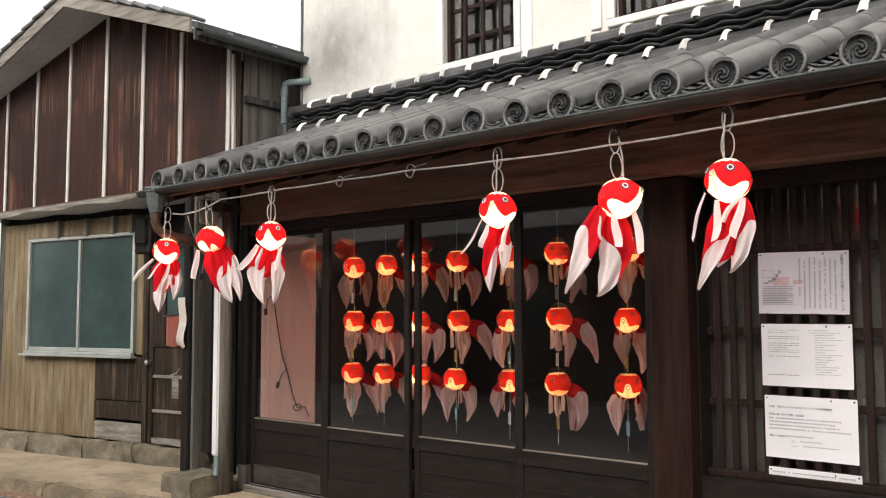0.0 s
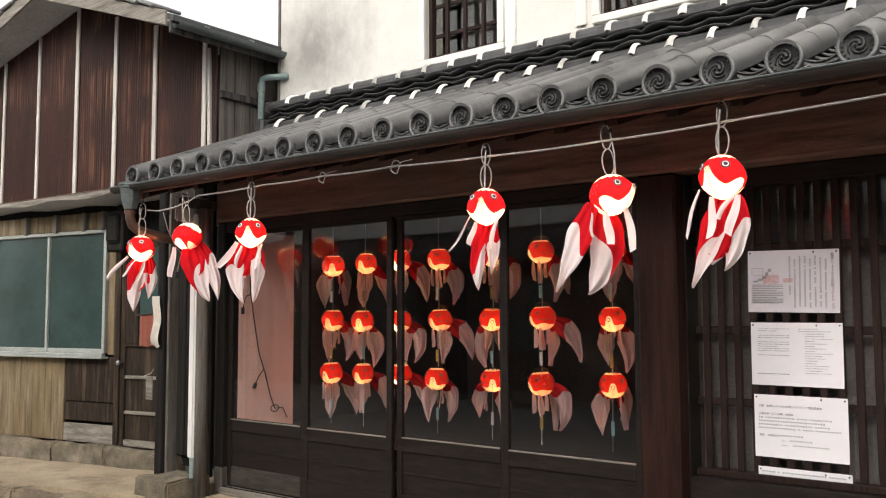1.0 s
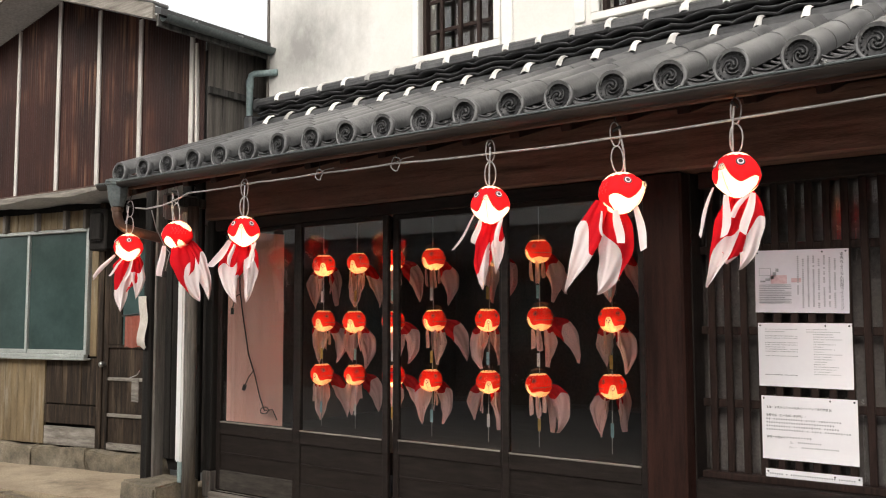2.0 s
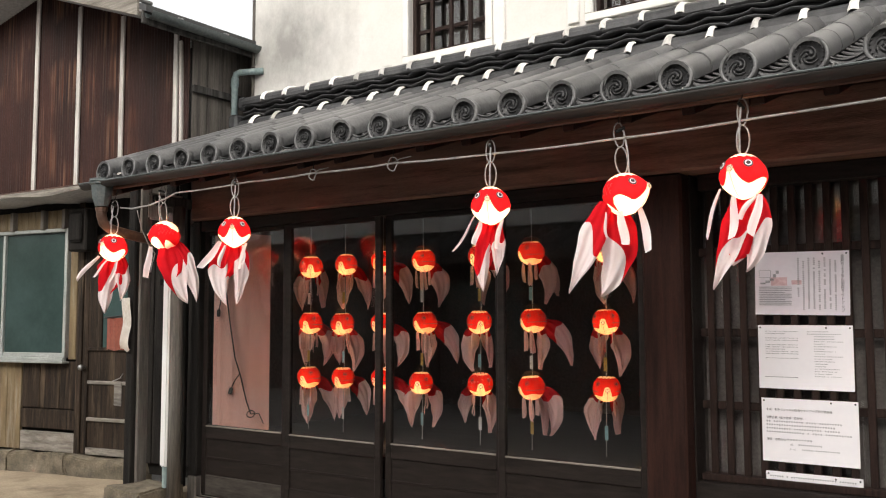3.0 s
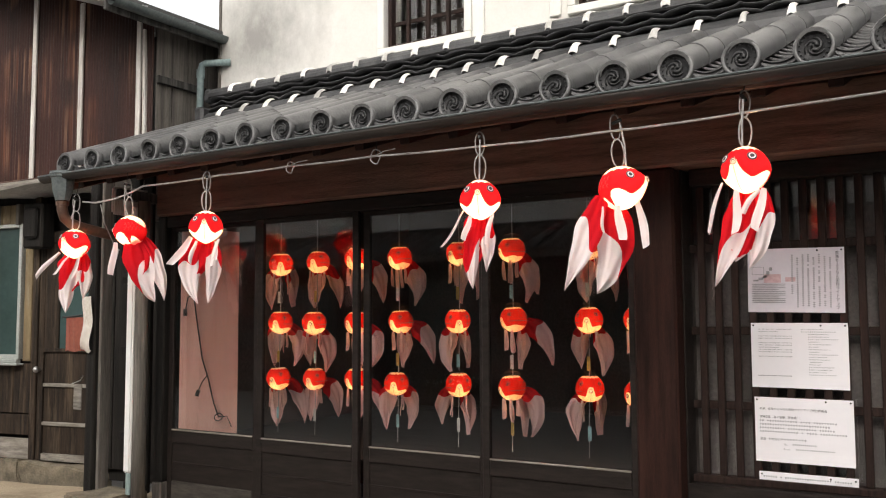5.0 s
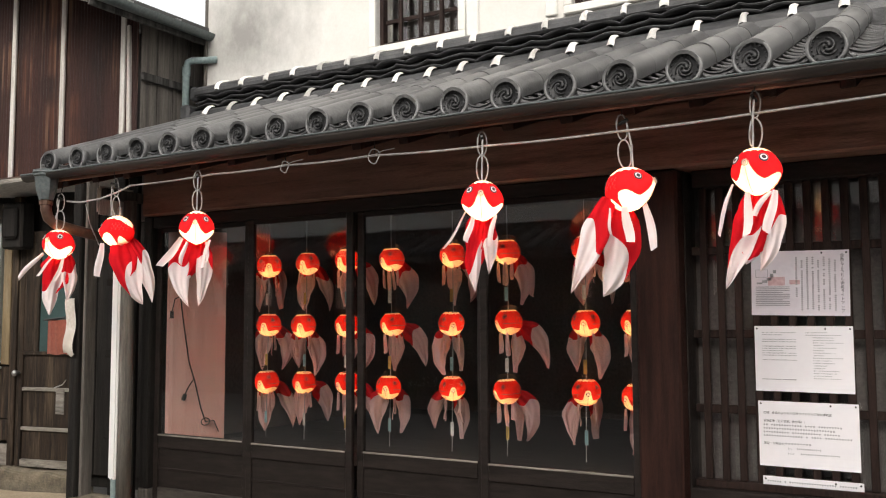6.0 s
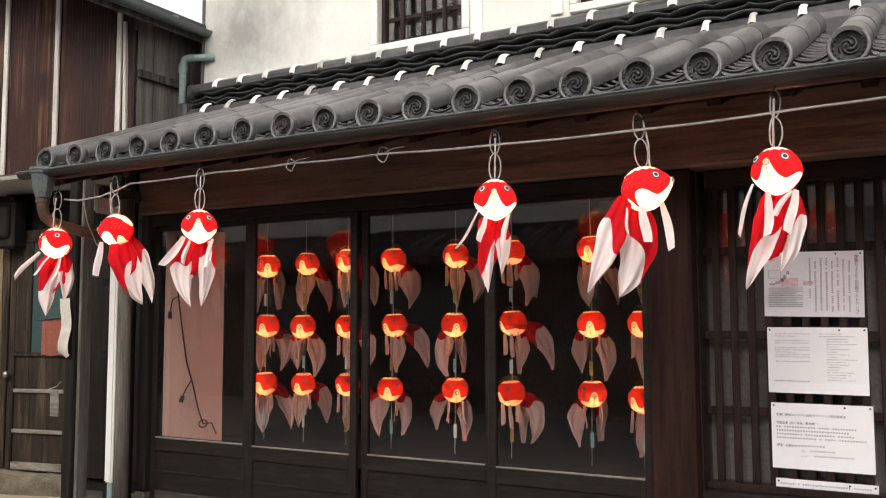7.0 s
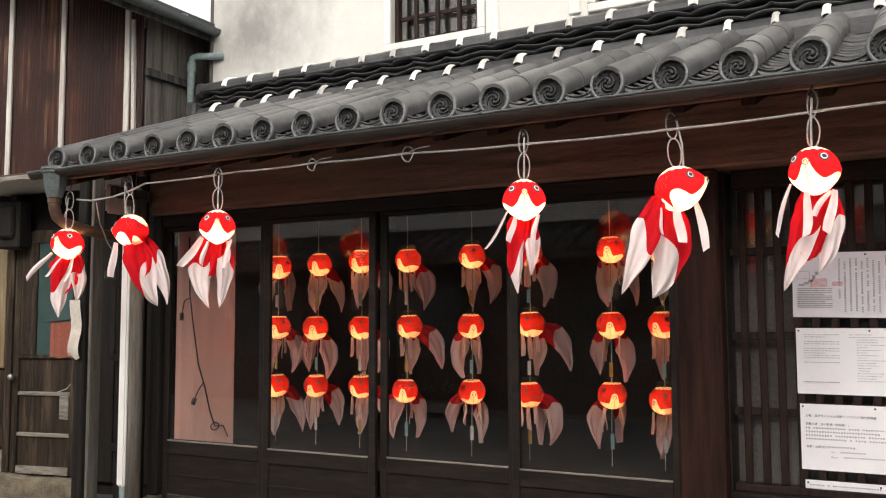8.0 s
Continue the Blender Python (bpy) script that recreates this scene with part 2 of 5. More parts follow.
M_RED_CLOTH_DIM = paper_shade("dim_red_fin_cloth", (0.32, 0.012, 0.016), (0.32, 0.010, 0.012), 0.08)
M_BULB = glow("warm_bulb", (1.0, 0.72, 0.44), BULB)
M_BULB_IN = glow("orange_bulb", (1.0, 0.64, 0.32), BULB * 1.9)


def plaster_with_mould():
    """White plaster with a soft black mould patch near its corner, drawn down in streaks."""
    m = M_PLASTER.copy()
    m.name = "mouldy_white_plaster"
    n, l = m.node_tree.nodes, m.node_tree.links
    p = n["Principled BSDF"]
    old = p.inputs["Base Color"].links[0].from_socket
    co = n.new("ShaderNodeTexCoord")
    sub = n.new("ShaderNodeVectorMath")
    sub.operation = "SUBTRACT"
    sub.inputs[1].default_value = (-2.32, 0.31, 3.52)
    l.new(co.outputs["Object"], sub.inputs[0])
    mul = n.new("ShaderNodeVectorMath")
    mul.operation = "MULTIPLY"
    mul.inputs[1].default_value = (1 / 0.72, 0, 1 / 0.55)
    l.new(sub.outputs[0], mul.inputs[0])
    ln = n.new("ShaderNodeVectorMath")
    ln.operation = "LENGTH"
    l.new(mul.outputs[0], ln.inputs[0])
    nz = n.new("ShaderNodeTexNoise")
    nz.inputs["Scale"].default_value, nz.inputs["Detail"].default_value = 3.2, 10
    nz.inputs["Roughness"].default_value = 0.7
    st = n.new("ShaderNodeMapping")
    st.inputs["Scale"].default_value = (1.6, 1, 1.1)
    l.new(co.outputs["Object"], st.inputs["Vector"])
    l.new(st.outputs[0], nz.inputs["Vector"])
    sm = n.new("ShaderNodeMath")
    sm.operation = "MULTIPLY_ADD"
    sm.inputs[1].default_value = 1.3
    l.new(nz.outputs["Fac"], sm.inputs[0])
    l.new(ln.outputs["Value"], sm.inputs[2])
    mr = n.new("ShaderNodeMapRange")
    mr.inputs["From Min"].default_value, mr.inputs["From Max"].default_value = 0.75, 1.85
    mr.inputs["To Min"].default_value, mr.inputs["To Max"].default_value = 0.8, 0.0
    l.new(sm.outputs[0], mr.inputs["Value"])
    mx = n.new("ShaderNodeMix")
    mx.data_type = "RGBA"
    mx.inputs["B"].default_value = (0.17, 0.165, 0.155, 1)
    l.new(old, mx.inputs["A"])
    l.new(mr.outputs[0], mx.inputs["Factor"])
    l.new(mx.outputs["Result"], p.inputs["Base Color"])
    return m


def rusted_sheet():
    """Dark brown corrugated iron with rust and pale runs drawn down it."""
    m = material("rusted_corrugated_iron", (0.024, 0.0125, 0.0115), (0.055, 0.024, 0.020), 0.6, 2, (2, 2, 0.5), 60, 0.2, spec=0.15)
    n, l = m.node_tree.nodes, m.node_tree.links
    p = n["Principled BSDF"]
    col = p.inputs["Base Color"].links[0].from_socket
    co = n.new("ShaderNodeTexCoord")
    for sc, zs, lo, hi, c, amount in ((22, 0.045, 0.48, 0.66, (0.13, 0.045, 0.024), 0.6), (30, 0.03, 0.52, 0.66, (0.30, 0.17, 0.11), 0.45)):
        mp = n.new("ShaderNodeMapping")
        mp.inputs["Scale"].default_value = (1, 1, zs)
        mp.inputs["Location"].default_value = (sc, 0, 0.3)
        l.new(co.outputs["Object"], mp.inputs["Vector"])
        nz = n.new("ShaderNodeTexNoise")
        nz.inputs["Scale"].default_value, nz.inputs["Detail"].default_value = sc, 6
        l.new(mp.outputs[0], nz.inputs["Vector"])
        big = n.new("ShaderNodeTexNoise")
        big.inputs["Scale"].default_value = 1.6
        l.new(co.outputs["Object"], big.inputs["Vector"])
        mr = n.new("ShaderNodeMapRange")
        mr.inputs["From Min"].default_value, mr.inputs["From Max"].default_value = lo, hi
        mr.inputs["To Max"].default_value = amount
        l.new(nz.outputs["Fac"], mr.inputs["Value"])
        m2 = n.new("ShaderNodeMapRange")
        m2.inputs["From Min"].default_value, m2.inputs["From Max"].default_value = 0.47, 0.62
        l.new(big.outputs["Fac"], m2.inputs["Value"])
        fm = n.new("ShaderNodeMath")
        fm.operation = "MULTIPLY"
        l.new(mr.outputs[0], fm.inputs[0])
        l.new(m2.outputs[0], fm.inputs[1])
        mx = n.new("ShaderNodeMix")
        mx.data_type = "RGBA"
        mx.inputs["B"].default_value = (*c, 1)
        l.new(col, mx.inputs["A"])
        l.new(fm.outputs[0], mx.inputs["Factor"])
        col = mx.outputs["Result"]
    l.new(col, p.inputs["Base Color"])
    return m


M_MOULD = plaster_with_mould()
M_RUST = rusted_sheet()
# pale screen behind the lattice, its dimness put into the paper's colour
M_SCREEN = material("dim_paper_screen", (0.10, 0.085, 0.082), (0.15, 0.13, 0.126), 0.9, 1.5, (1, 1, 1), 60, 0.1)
M_SLIPS = [material("slip_" + nm, c, tuple(v * 1.1 for v in c), 0.8, 8, bump=0) for nm, c in (("white", (0.6, 0.58, 0.55)), ("ochre", (0.45, 0.28, 0.08)), ("blue", (0.25, 0.42, 0.45)))]
M_PLASTER_GREY = material("weathered_pale_plaster", (0.72, 0.71, 0.69), (0.82, 0.81, 0.79), 0.9, 1.2, (1, 1, 0.4), 40, 0.2)
M_BLACKPLANK = material("blackened_weathered_plank", (0.008, 0.007, 0.0065), (0.022, 0.019, 0.017), 0.85, 4, (7, 7, 0.4), 60, 0.8, stain=(0.09, 0.08, 0.07), stain_amount=0.22, stain_scale=1.8, spec=0.2)
# grey tile again, darkened in colour for the shade between the round rows
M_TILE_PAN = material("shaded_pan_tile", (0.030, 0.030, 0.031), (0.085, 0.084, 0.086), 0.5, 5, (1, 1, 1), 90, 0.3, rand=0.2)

# ---- building helpers ----
ORIGIN = {}


def thing(name, at, label, category, group="", kind=""):
    ob = new(name)
    ob.location = at
    ob.empty_display_size = 0.1
    ORIGIN[ob.name] = Vector(at)
    return tagged(ob, label, category, group, kind)


def mesh_of(name, bm, mat, smooth=False):
    me = bpy.data.meshes.new(name)
    if smooth:
        for f in bm.faces:
            f.smooth = True
    bm.to_mesh(me)
    bm.free()
    for m in (mat if isinstance(mat, (list, tuple)) else (mat,)):
        me.materials.append(m)
    return me


def part(name, bm, mat, parent=None, label="", smooth=False, m=None, kind=""):
    """Links a bmesh, drawn in world space, as one mesh under a thing or a part."""
    if m is not None:
        bmesh.ops.transform(bm, matrix=m, verts=bm.verts)
    org = ORIGIN[parent.name] if parent else Vector((0, 0, 0))
    if org.length:
        bmesh.ops.translate(bm, verts=bm.verts, vec=-org)
    ob = new(name, mesh_of(name, bm, mat, smooth))
    ob.parent = parent
    ORIGIN[ob.name] = org
    if label:
        ob["label"] = label
    if kind:
        ob["kind"] = kind
    return ob


def piece(name, me, parent, m):
    """One of many alike pieces: its own object on a shared mesh, at the world pose m."""
    ob = new(name, me)
    ob.parent = parent
    ob.matrix_basis = Matrix.Translation(-ORIGIN[parent.name]) @ m
    ORIGIN[ob.name] = ORIGIN[parent.name]
    return ob


def structure(name, bm, mat, label, category, smooth=False, m=None):
    return tagged(part(name, bm, mat, None, "", smooth, m), label, category, kind="structure")


def box(x0, x1, y0, y1, z0, z1, bevel=0.004, bm=None, segments=1):
    own = bmesh.new()
    bmesh.ops.create_cube(own, size=1)
    bmesh.ops.transform(own, verts=own.verts, matrix=Matrix.Translation(((x0 + x1) / 2, (y0 + y1) / 2, (z0 + z1) / 2)) @ Matrix.Diagonal((abs(x1 - x0), abs(y1 - y0), abs(z1 - z0), 1)))
    if bevel:
        bmesh.ops.bevel(own, geom=own.edges[:], offset=bevel, segments=segments, affect="EDGES")
    return join(bm, own)


def join(bm, own):
    if bm is None:
        return own
    me = bpy.data.meshes.new("tmp")
    own.to_mesh(me)
    own.free()
    bm.from_mesh(me)
    bpy.data.meshes.remove(me)
    return bm


def grid(f, nu, nv, bm=None, close_u=False):
    """A sheet of quads through the points f(i, j)."""
    bm = bm or bmesh.new()
    rows = [[bm.verts.new(f(i, j)) for i in range(nu + (0 if close_u else 1))] for j in range(nv + 1)]
    for j in range(nv):
        for i in range(nu):
            k = (i + 1) % nu if close_u else i + 1
            bm.faces.new((rows[j][i], rows[j][k], rows[j + 1][k], rows[j + 1][i]))
    return bm


def tube(points, r, sides=8, bm=None, caps=True):
    """A round tube along a line of points."""
    bm = bm or bmesh.new()
    pts = [Vector(p) for p in points]
    rings = []
    side = None
    for i, p in enumerate(pts):
        d = (pts[min(i + 1, len(pts) - 1)] - pts[max(i - 1, 0)]).normalized()
        if side is None:
            side = d.cross(Vector((0, 0, 1)) if abs(d.z) < 0.9 else Vector((1, 0, 0))).normalized()
        side = (side - d * side.dot(d)).normalized()
        up = d.cross(side)
        rr = r[i] if isinstance(r, (list, tuple)) else r
        rings.append([bm.verts.new(p + side * rr * math.cos(2 * math.pi * k / sides) + up * rr * math.sin(2 * math.pi * k / sides)) for k in range(sides)])
    for a, b in zip(rings, rings[1:]):
        for k in range(sides):
            bm.faces.new((a[k], a[(k + 1) % sides], b[(k + 1) % sides], b[k]))
    if caps:
        bm.faces.new(rings[0][::-1])
        bm.faces.new(rings[-1])
    return bm


def arc(c, r, a0, a1, n, plane="xz"):
    out = []
    for i in range(n + 1):
        a = radians(a0 + (a1 - a0) * i / n)
        out.append((c[0] + r * math.cos(a), c[1], c[2] + r * math.sin(a)) if plane == "xz" else
                   (c[0] + r * math.cos(a), c[1] + r * math.sin(a), c[2]) if plane == "xy" else
                   (c[0], c[1] + r * math.cos(a), c[2] + r * math.sin(a)))
    return out


def rough_block(x0, x1, y0, y1, z0, z1, amount=0.012, cuts=4, seed=0):
    """A block of stone with an uneven skin and worn edges."""
    bm = box(x0, x1, y0, y1, z0, z1, 0.015, segments=2)
    bmesh.ops.subdivide_edges(bm, edges=bm.edges[:], cuts=cuts, use_grid_fill=True)
    for v in bm.verts:
        v.co += Vector(noise.noise_vector(v.co * 6 + Vector((seed * 7.1, 0, 0)))) * amount
    return bm

# ---- ground ----
structure("ground", box(-60, 60, -60, 60, -0.5, -0.14, 0), M_ROAD, "grey stone-paved lane under an overcast sky", "ground")
structure("pavement_front", box(-3.36, 6, -0.55, 0.9, -0.139, 0.0, 0.01), M_APRON, "sandy concrete strip along the shop front", "pavement")
APRON = Matrix.Translation((-3.62, -0.42, 0)) @ Matrix.Rotation(radians(9.6), 4, "Z")


def apron():
    bm = grid(lambda i, j: (-6.0 + 6.0 * i / 60, 0.9 * j / 12, -0.05 + 0.016 * noise.noise(Vector((i * 0.22, j * 0.3, 3))) + 0.05 * (i / 60) ** 3), 60, 12)
    ext = bmesh.ops.extrude_face_region(bm, geom=bm.faces[:])
    bmesh.ops.translate(bm, verts=[v for v in ext["geom"] if isinstance(v, bmesh.types.BMVert)], vec=(0, 0, -0.09))
    bmesh.ops.recalc_face_normals(bm, faces=bm.faces)
    return structure("pavement_apron", bm, M_APRON, "worn sandy concrete apron with cracks before the old house", "pavement", m=APRON)


pavement_apron = apron()
kerb = thing("kerb", (-5, -0.7, 0), "worn granite kerb stones along the apron edge", "kerb", kind="structure")
s = -6.0
k = 0
while s < -0.3:
    w = random.uniform(0.7, 1.1)
    part("kerb_stone", rough_block(s, min(s + w, -0.02) - 0.004, -0.16, 0.0, -0.2, -0.04, 0.03, 6, k), M_KERB, kerb, m=APRON)
    s += w
    k += 1
brick_edge = thing("brick_edging", (-5, -0.85, -0.13), "strip of worn red paving bricks beside the kerb", "paving", kind="structure")
me_brick = mesh_of("brick", box(-0.105, 0.105, -0.05, 0.05, -0.05, 0.012, 0.008), M_BRICK)
for i in range(27):
    piece("brick", me_brick, brick_edge, APRON @ pose(-5.8 + 0.222 * i, -0.235 + random.uniform(-0.004, 0.004), -0.132 + random.uniform(-0.004, 0.003), 0, 0, random.uniform(-1, 1)))
setts = thing("sett_paving", (-5, -1.2, -0.14), "grey stone setts laid in running rows on the lane", "paving", kind="structure")
me_sett = mesh_of("sett", box(-0.095, 0.095, -0.046, 0.046, -0.05, 0.012, 0.01, segments=2), M_SETT)
for j in range(9):
    for i in range(28):
        piece("sett", me_sett, setts, APRON @ pose(-5.8 + 0.205 * i + (0.1 if j % 2 else 0), -0.36 - 0.103 * j, -0.138 + random.uniform(-0.004, 0.003), random.uniform(-1, 1), 0, random.uniform(-1.5, 1.5)))

# ---- the merchant house ----
house = thing("merchant_house", (-1, 0.5, 0), "old Japanese merchant house with white plaster, dark timber and tiled eave", "house")
XL, XR = -3.71, 4.5

# upper wall, in strips round two window openings
WZ = 0.81
xs = (XL, -2.07, -1.405, -0.60, 0.1, XR)
zs_rows = (2.6, 3.21, 4.05, 5.6)
wall_bm = bmesh.new()
vs = [[wall_bm.verts.new((x, WZ, z if not (z == 3.21 and x >= -0.7) else 3.235)) for x in xs] for z in zs_rows]
for j in range(3):
    for i in range(5):
        if not (j == 1 and i in (1, 3)):
            wall_bm.faces.new((vs[j][i], vs[j][i + 1], vs[j + 1][i + 1], vs[j + 1][i]))
ext = bmesh.ops.extrude_face_region(wall_bm, geom=wall_bm.faces[:])
bmesh.ops.translate(wall_bm, verts=[v for v in ext["geom"] if isinstance(v, bmesh.types.BMVert)], vec=(0, 0.2, 0))
bmesh.ops.recalc_face_normals(wall_bm, faces=wall_bm.faces)
part("upper_wall", wall_bm, M_MOULD, house, "white lime plaster with a black mould patch")
part("upper_side_wall", box(XL, XL + 0.2, WZ + 0.2, 6, 0.0, 5.6, 0), M_PLASTER, house)
part("corner_edge", box(XL - 0.028, XL - 0.002, WZ - 0.012, WZ + 0.05, 3.12, 5.6, 0.004), M_GREYWOOD, house, "grey metal corner strip")
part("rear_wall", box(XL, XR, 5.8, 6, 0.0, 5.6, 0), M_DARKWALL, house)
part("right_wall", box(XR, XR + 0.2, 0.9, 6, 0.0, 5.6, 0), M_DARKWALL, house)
part("main_roof", box(XL - 0.5, XR + 0.5, 0.1, 6.4, 5.6, 5.75, 0.02), M_TILE_DARK, house)
for x0, x1, zs in ((-2.07, -1.405, 3.21), (-0.60, 0.1, 3.235)):
    win = part("upper_window", box(x0 - 0.055, x1 + 0.055, WZ - 0.03, WZ + 0.02, zs - 0.055, zs - 0.002, 0.006), M_PLASTER_TRIM, house, "barred window in a thick white plaster surround")
    part("surround", box(x0 - 0.055, x0, WZ - 0.03, WZ + 0.02, zs - 0.002, 4.1, 0.006), M_PLASTER_TRIM, win)
    part("surround", box(x1, x1 + 0.055, WZ - 0.03, WZ + 0.02, zs - 0.002, 4.1, 0.006), M_PLASTER_TRIM, win)
    part("frame", box(x0, x0 + 0.03, WZ + 0.03, WZ + 0.09, zs, 4.05, 0.004), M_LATTICE, win)
    part("frame", box(x1 - 0.03, x1, WZ + 0.03, WZ + 0.09, zs, 4.05, 0.004), M_LATTICE, win)
    part("frame", box(x0 + 0.03, x1 - 0.03, WZ + 0.03, WZ + 0.09, zs, zs + 0.03, 0.004), M_LATTICE, win)
    n = 4
    for i in range(1, n):
        x = x0 + (x1 - x0) * i / n
        part("bar", box(x - 0.013, x + 0.013, WZ + 0.035, WZ + 0.065, zs + 0.03, 4.05, 0.003), M_LATTICE, win)
    for z in (zs + 0.19, zs + 0.42, zs + 0.65):
        part("crossbar", box(x0 + 0.03, x1 - 0.03, WZ + 0.066, WZ + 0.085, z - 0.014, z + 0.014, 0.003), M_LATTICE, win)
    part("pane", box(x0, x1, WZ + 0.12, WZ + 0.124, zs, 4.05, 0), M_GLASS, win).visible_shadow = False
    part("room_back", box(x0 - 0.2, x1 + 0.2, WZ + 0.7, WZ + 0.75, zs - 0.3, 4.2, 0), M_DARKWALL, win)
# shallow plaster pilaster beside the first window
part("pilaster", box(-1.345, -1.255, WZ - 0.022, WZ, 3.16, 5.6, 0.006), M_PLASTER_TRIM, house)
part("pilaster", box(-0.78, -0.70, WZ - 0.022, WZ, 3.19, 5.6, 0.006), M_PLASTER_TRIM, house)

# eave carpentry
BEAM_X = -3.42
part("header_beam", box(BEAM_X, XR, -0.06, 0.12, 2.015, 2.33, 0.012), M_BEAM, house, "heavy reddish stained timber beam")
part("lintel", box(-3.40, 0.03, -0.02, 0.10, 1.935, 2.012, 0.005), M_DOOR, house)
part("soffit_boards", box(BEAM_X - 0.25, XR, -0.66, 0.8, -0.01, 0.012, 0), M_BEAM, house, m=Matrix.Translation((0, 0, 2.45)) @ Matrix.Rotation(math.atan(0.335), 4, "X"))
for i in range(28):
    x = -3.5 + 0.285 * i
    b = box(x - 0.03, x + 0.03, -0.66, 0.1, -0.085, -0.012, 0.005)
    part("rafter", b, M_POST, house, m=Matrix.Translation((0, 0, 2.45)) @ Matrix.Rotation(math.atan(0.335), 4, "X"))
part("eave_board", box(BEAM_X - 0.27, XR, -0.655, -0.63, 2.185, 2.26, 0.004), M_BEAM, house)
part("upper_infill", box(XL, XR, 0.13, 0.2, 2.02, 2.50, 0), M_DARKWALL, house)
part("eave_gable_board", box(-3.70, -3.66, -0.60, 0.75, -0.1, 0.03, 0.006), M_BEAM, house, m=Matrix.Translation((0, 0, 2.45)) @ Matrix.Rotation(math.atan(0.335), 4, "X"))

# ground-floor posts and sills
part("post", box(0.035, 0.245, -0.045, 0.16, 0.0, 2.012, 0.012), M_POST, house, "square dark red-brown timber post")
part("jamb", box(0.246, 0.254, 0.06, 0.2, 0.5, 2.012, 0.002), M_DOOR, house)
part("corner_post", box(-3.432, -3.347, -0.03, 0.13, 0.19, 2.012, 0.008), M_BLACKPLANK, house, "weathered dark corner post")
part("post_base", box(-3.437, -3.347, -0.034, 0.13, 0.0, 0.188, 0.006), M_GREYWOOD, house, "pale weathered splice at the foot of the post")
part("threshold", box(-3.346, 0.034, -0.05, 0.13, 0.0, 0.05, 0.006), M_GREYWOOD_H, house, "worn pale wooden threshold with tracks")
for y in (-0.02, 0.03, 0.08):
    part("track", box(-3.346, 0.034, y - 0.004, y + 0.004, 0.05, 0.058, 0.001), M_DOOR, house)
part("lattice_wall", box(0.246, XR, 0.06, 0.2, 0.0, 0.50, 0.004), M_DOOR, house, "dark boarded wall under the lattice")
part("lattice_head", box(0.286, XR, 0.08, 0.2, 1.93, 2.012, 0.004), M_DOOR, house)
# room behind the glass
part("room_floor", box(-3.6, XR, 0.14, 5.8, 0.30, 0.44, 0), M_FLOORWOOD, house, "dark board floor of the shop")
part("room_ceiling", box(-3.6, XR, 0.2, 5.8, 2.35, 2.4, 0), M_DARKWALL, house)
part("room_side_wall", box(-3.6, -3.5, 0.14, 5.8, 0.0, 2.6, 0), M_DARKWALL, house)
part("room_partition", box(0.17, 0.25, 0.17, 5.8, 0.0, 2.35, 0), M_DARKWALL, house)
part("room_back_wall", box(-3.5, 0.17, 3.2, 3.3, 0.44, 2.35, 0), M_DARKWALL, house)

# tiled eave
SL = 0.385
A = math.atan(SL)
ROOF = Matrix.Translation((0, -0.68, 2.262)) @ Matrix.Rotation(A, 4, "X")
LEN = 1.34 / math.cos(A)
roof = part("roof", box(-3.66, XR, -0.01, LEN, -0.035, -0.012, 0), M_TILE_DARK, house, "grey clay tile eave with round capped rows", m=ROOF)
PITCH, X0 = 0.2672, 1.269
R = 0.071


def barrel_mesh():
    n, L = 12, 0.295
    ang = lambda i: radians(-22 + 224 * i / n)
    rad = (R + 0.0016, R + 0.0022, R, R)
    ys = (0.0, 0.004, 0.012, L)
    bm = grid(lambda i, j: (rad[j] * math.cos(ang(i)), ys[j], rad[j] * math.sin(ang(i))), n, 3)
    grid(lambda i, j: ((R - 0.014 + 0.0156 * j) * math.cos(ang(i)), 0, (R - 0.014 + 0.0156 * j) * math.sin(ang(i))), n, 1, bm)
    bmesh.ops.recalc_face_normals(bm, faces=bm.faces)
    return mesh_of("barrel_tile", bm, M_TILE, True)


def eave_disc_mesh():
    """Round end tile: rim, sunken face, ring of beads and a three-comma whirl."""
    bm = bmesh.new()
    prof = [(0.0, 0.0), (0.0605, 0.0), (0.0625, -0.010), (0.0735, -0.010), (0.0765, -0.006), (0.0765, 0.03), (0.066, 0.03)]
    grid(lambda i, j: (prof[j][0] * math.cos(2 * math.pi * i / 28) if prof[j][0] else 0.0001 * math.cos(2 * math.pi * i / 28), prof[j][1], prof[j][0] * math.sin(2 * math.pi * i / 28) if prof[j][0] else 0.0001 * math.sin(2 * math.pi * i / 28)), 28, len(prof) - 1, bm, True)
    for k in range(18):
        a = 2 * math.pi * k / 18
        own = bmesh.new()
        bmesh.ops.create_icosphere(own, subdivisions=1, radius=0.0045, matrix=Matrix.Translation((0.0535 * math.cos(a), -0.002, 0.0535 * math.sin(a))))
        join(bm, own)
    for k in range(3):
        pts, rr = [], []
        for i in range(9):
            a = radians(120 * k + 26 * i)
            q = 0.009 + 0.029 * i / 8
            pts.append((q * math.cos(a), -0.003, q * math.sin(a)))
            rr.append(0.0075 * (1 - i / 9) + 0.002)
        tube(pts, rr, 6, bm)
    bmesh.ops.recalc_face_normals(bm, faces=bm.faces)
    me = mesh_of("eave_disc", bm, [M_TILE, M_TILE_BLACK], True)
    # sunken face gets the darker tile, its shade put into the colour
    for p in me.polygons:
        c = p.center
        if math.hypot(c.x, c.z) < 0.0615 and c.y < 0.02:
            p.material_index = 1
    return me


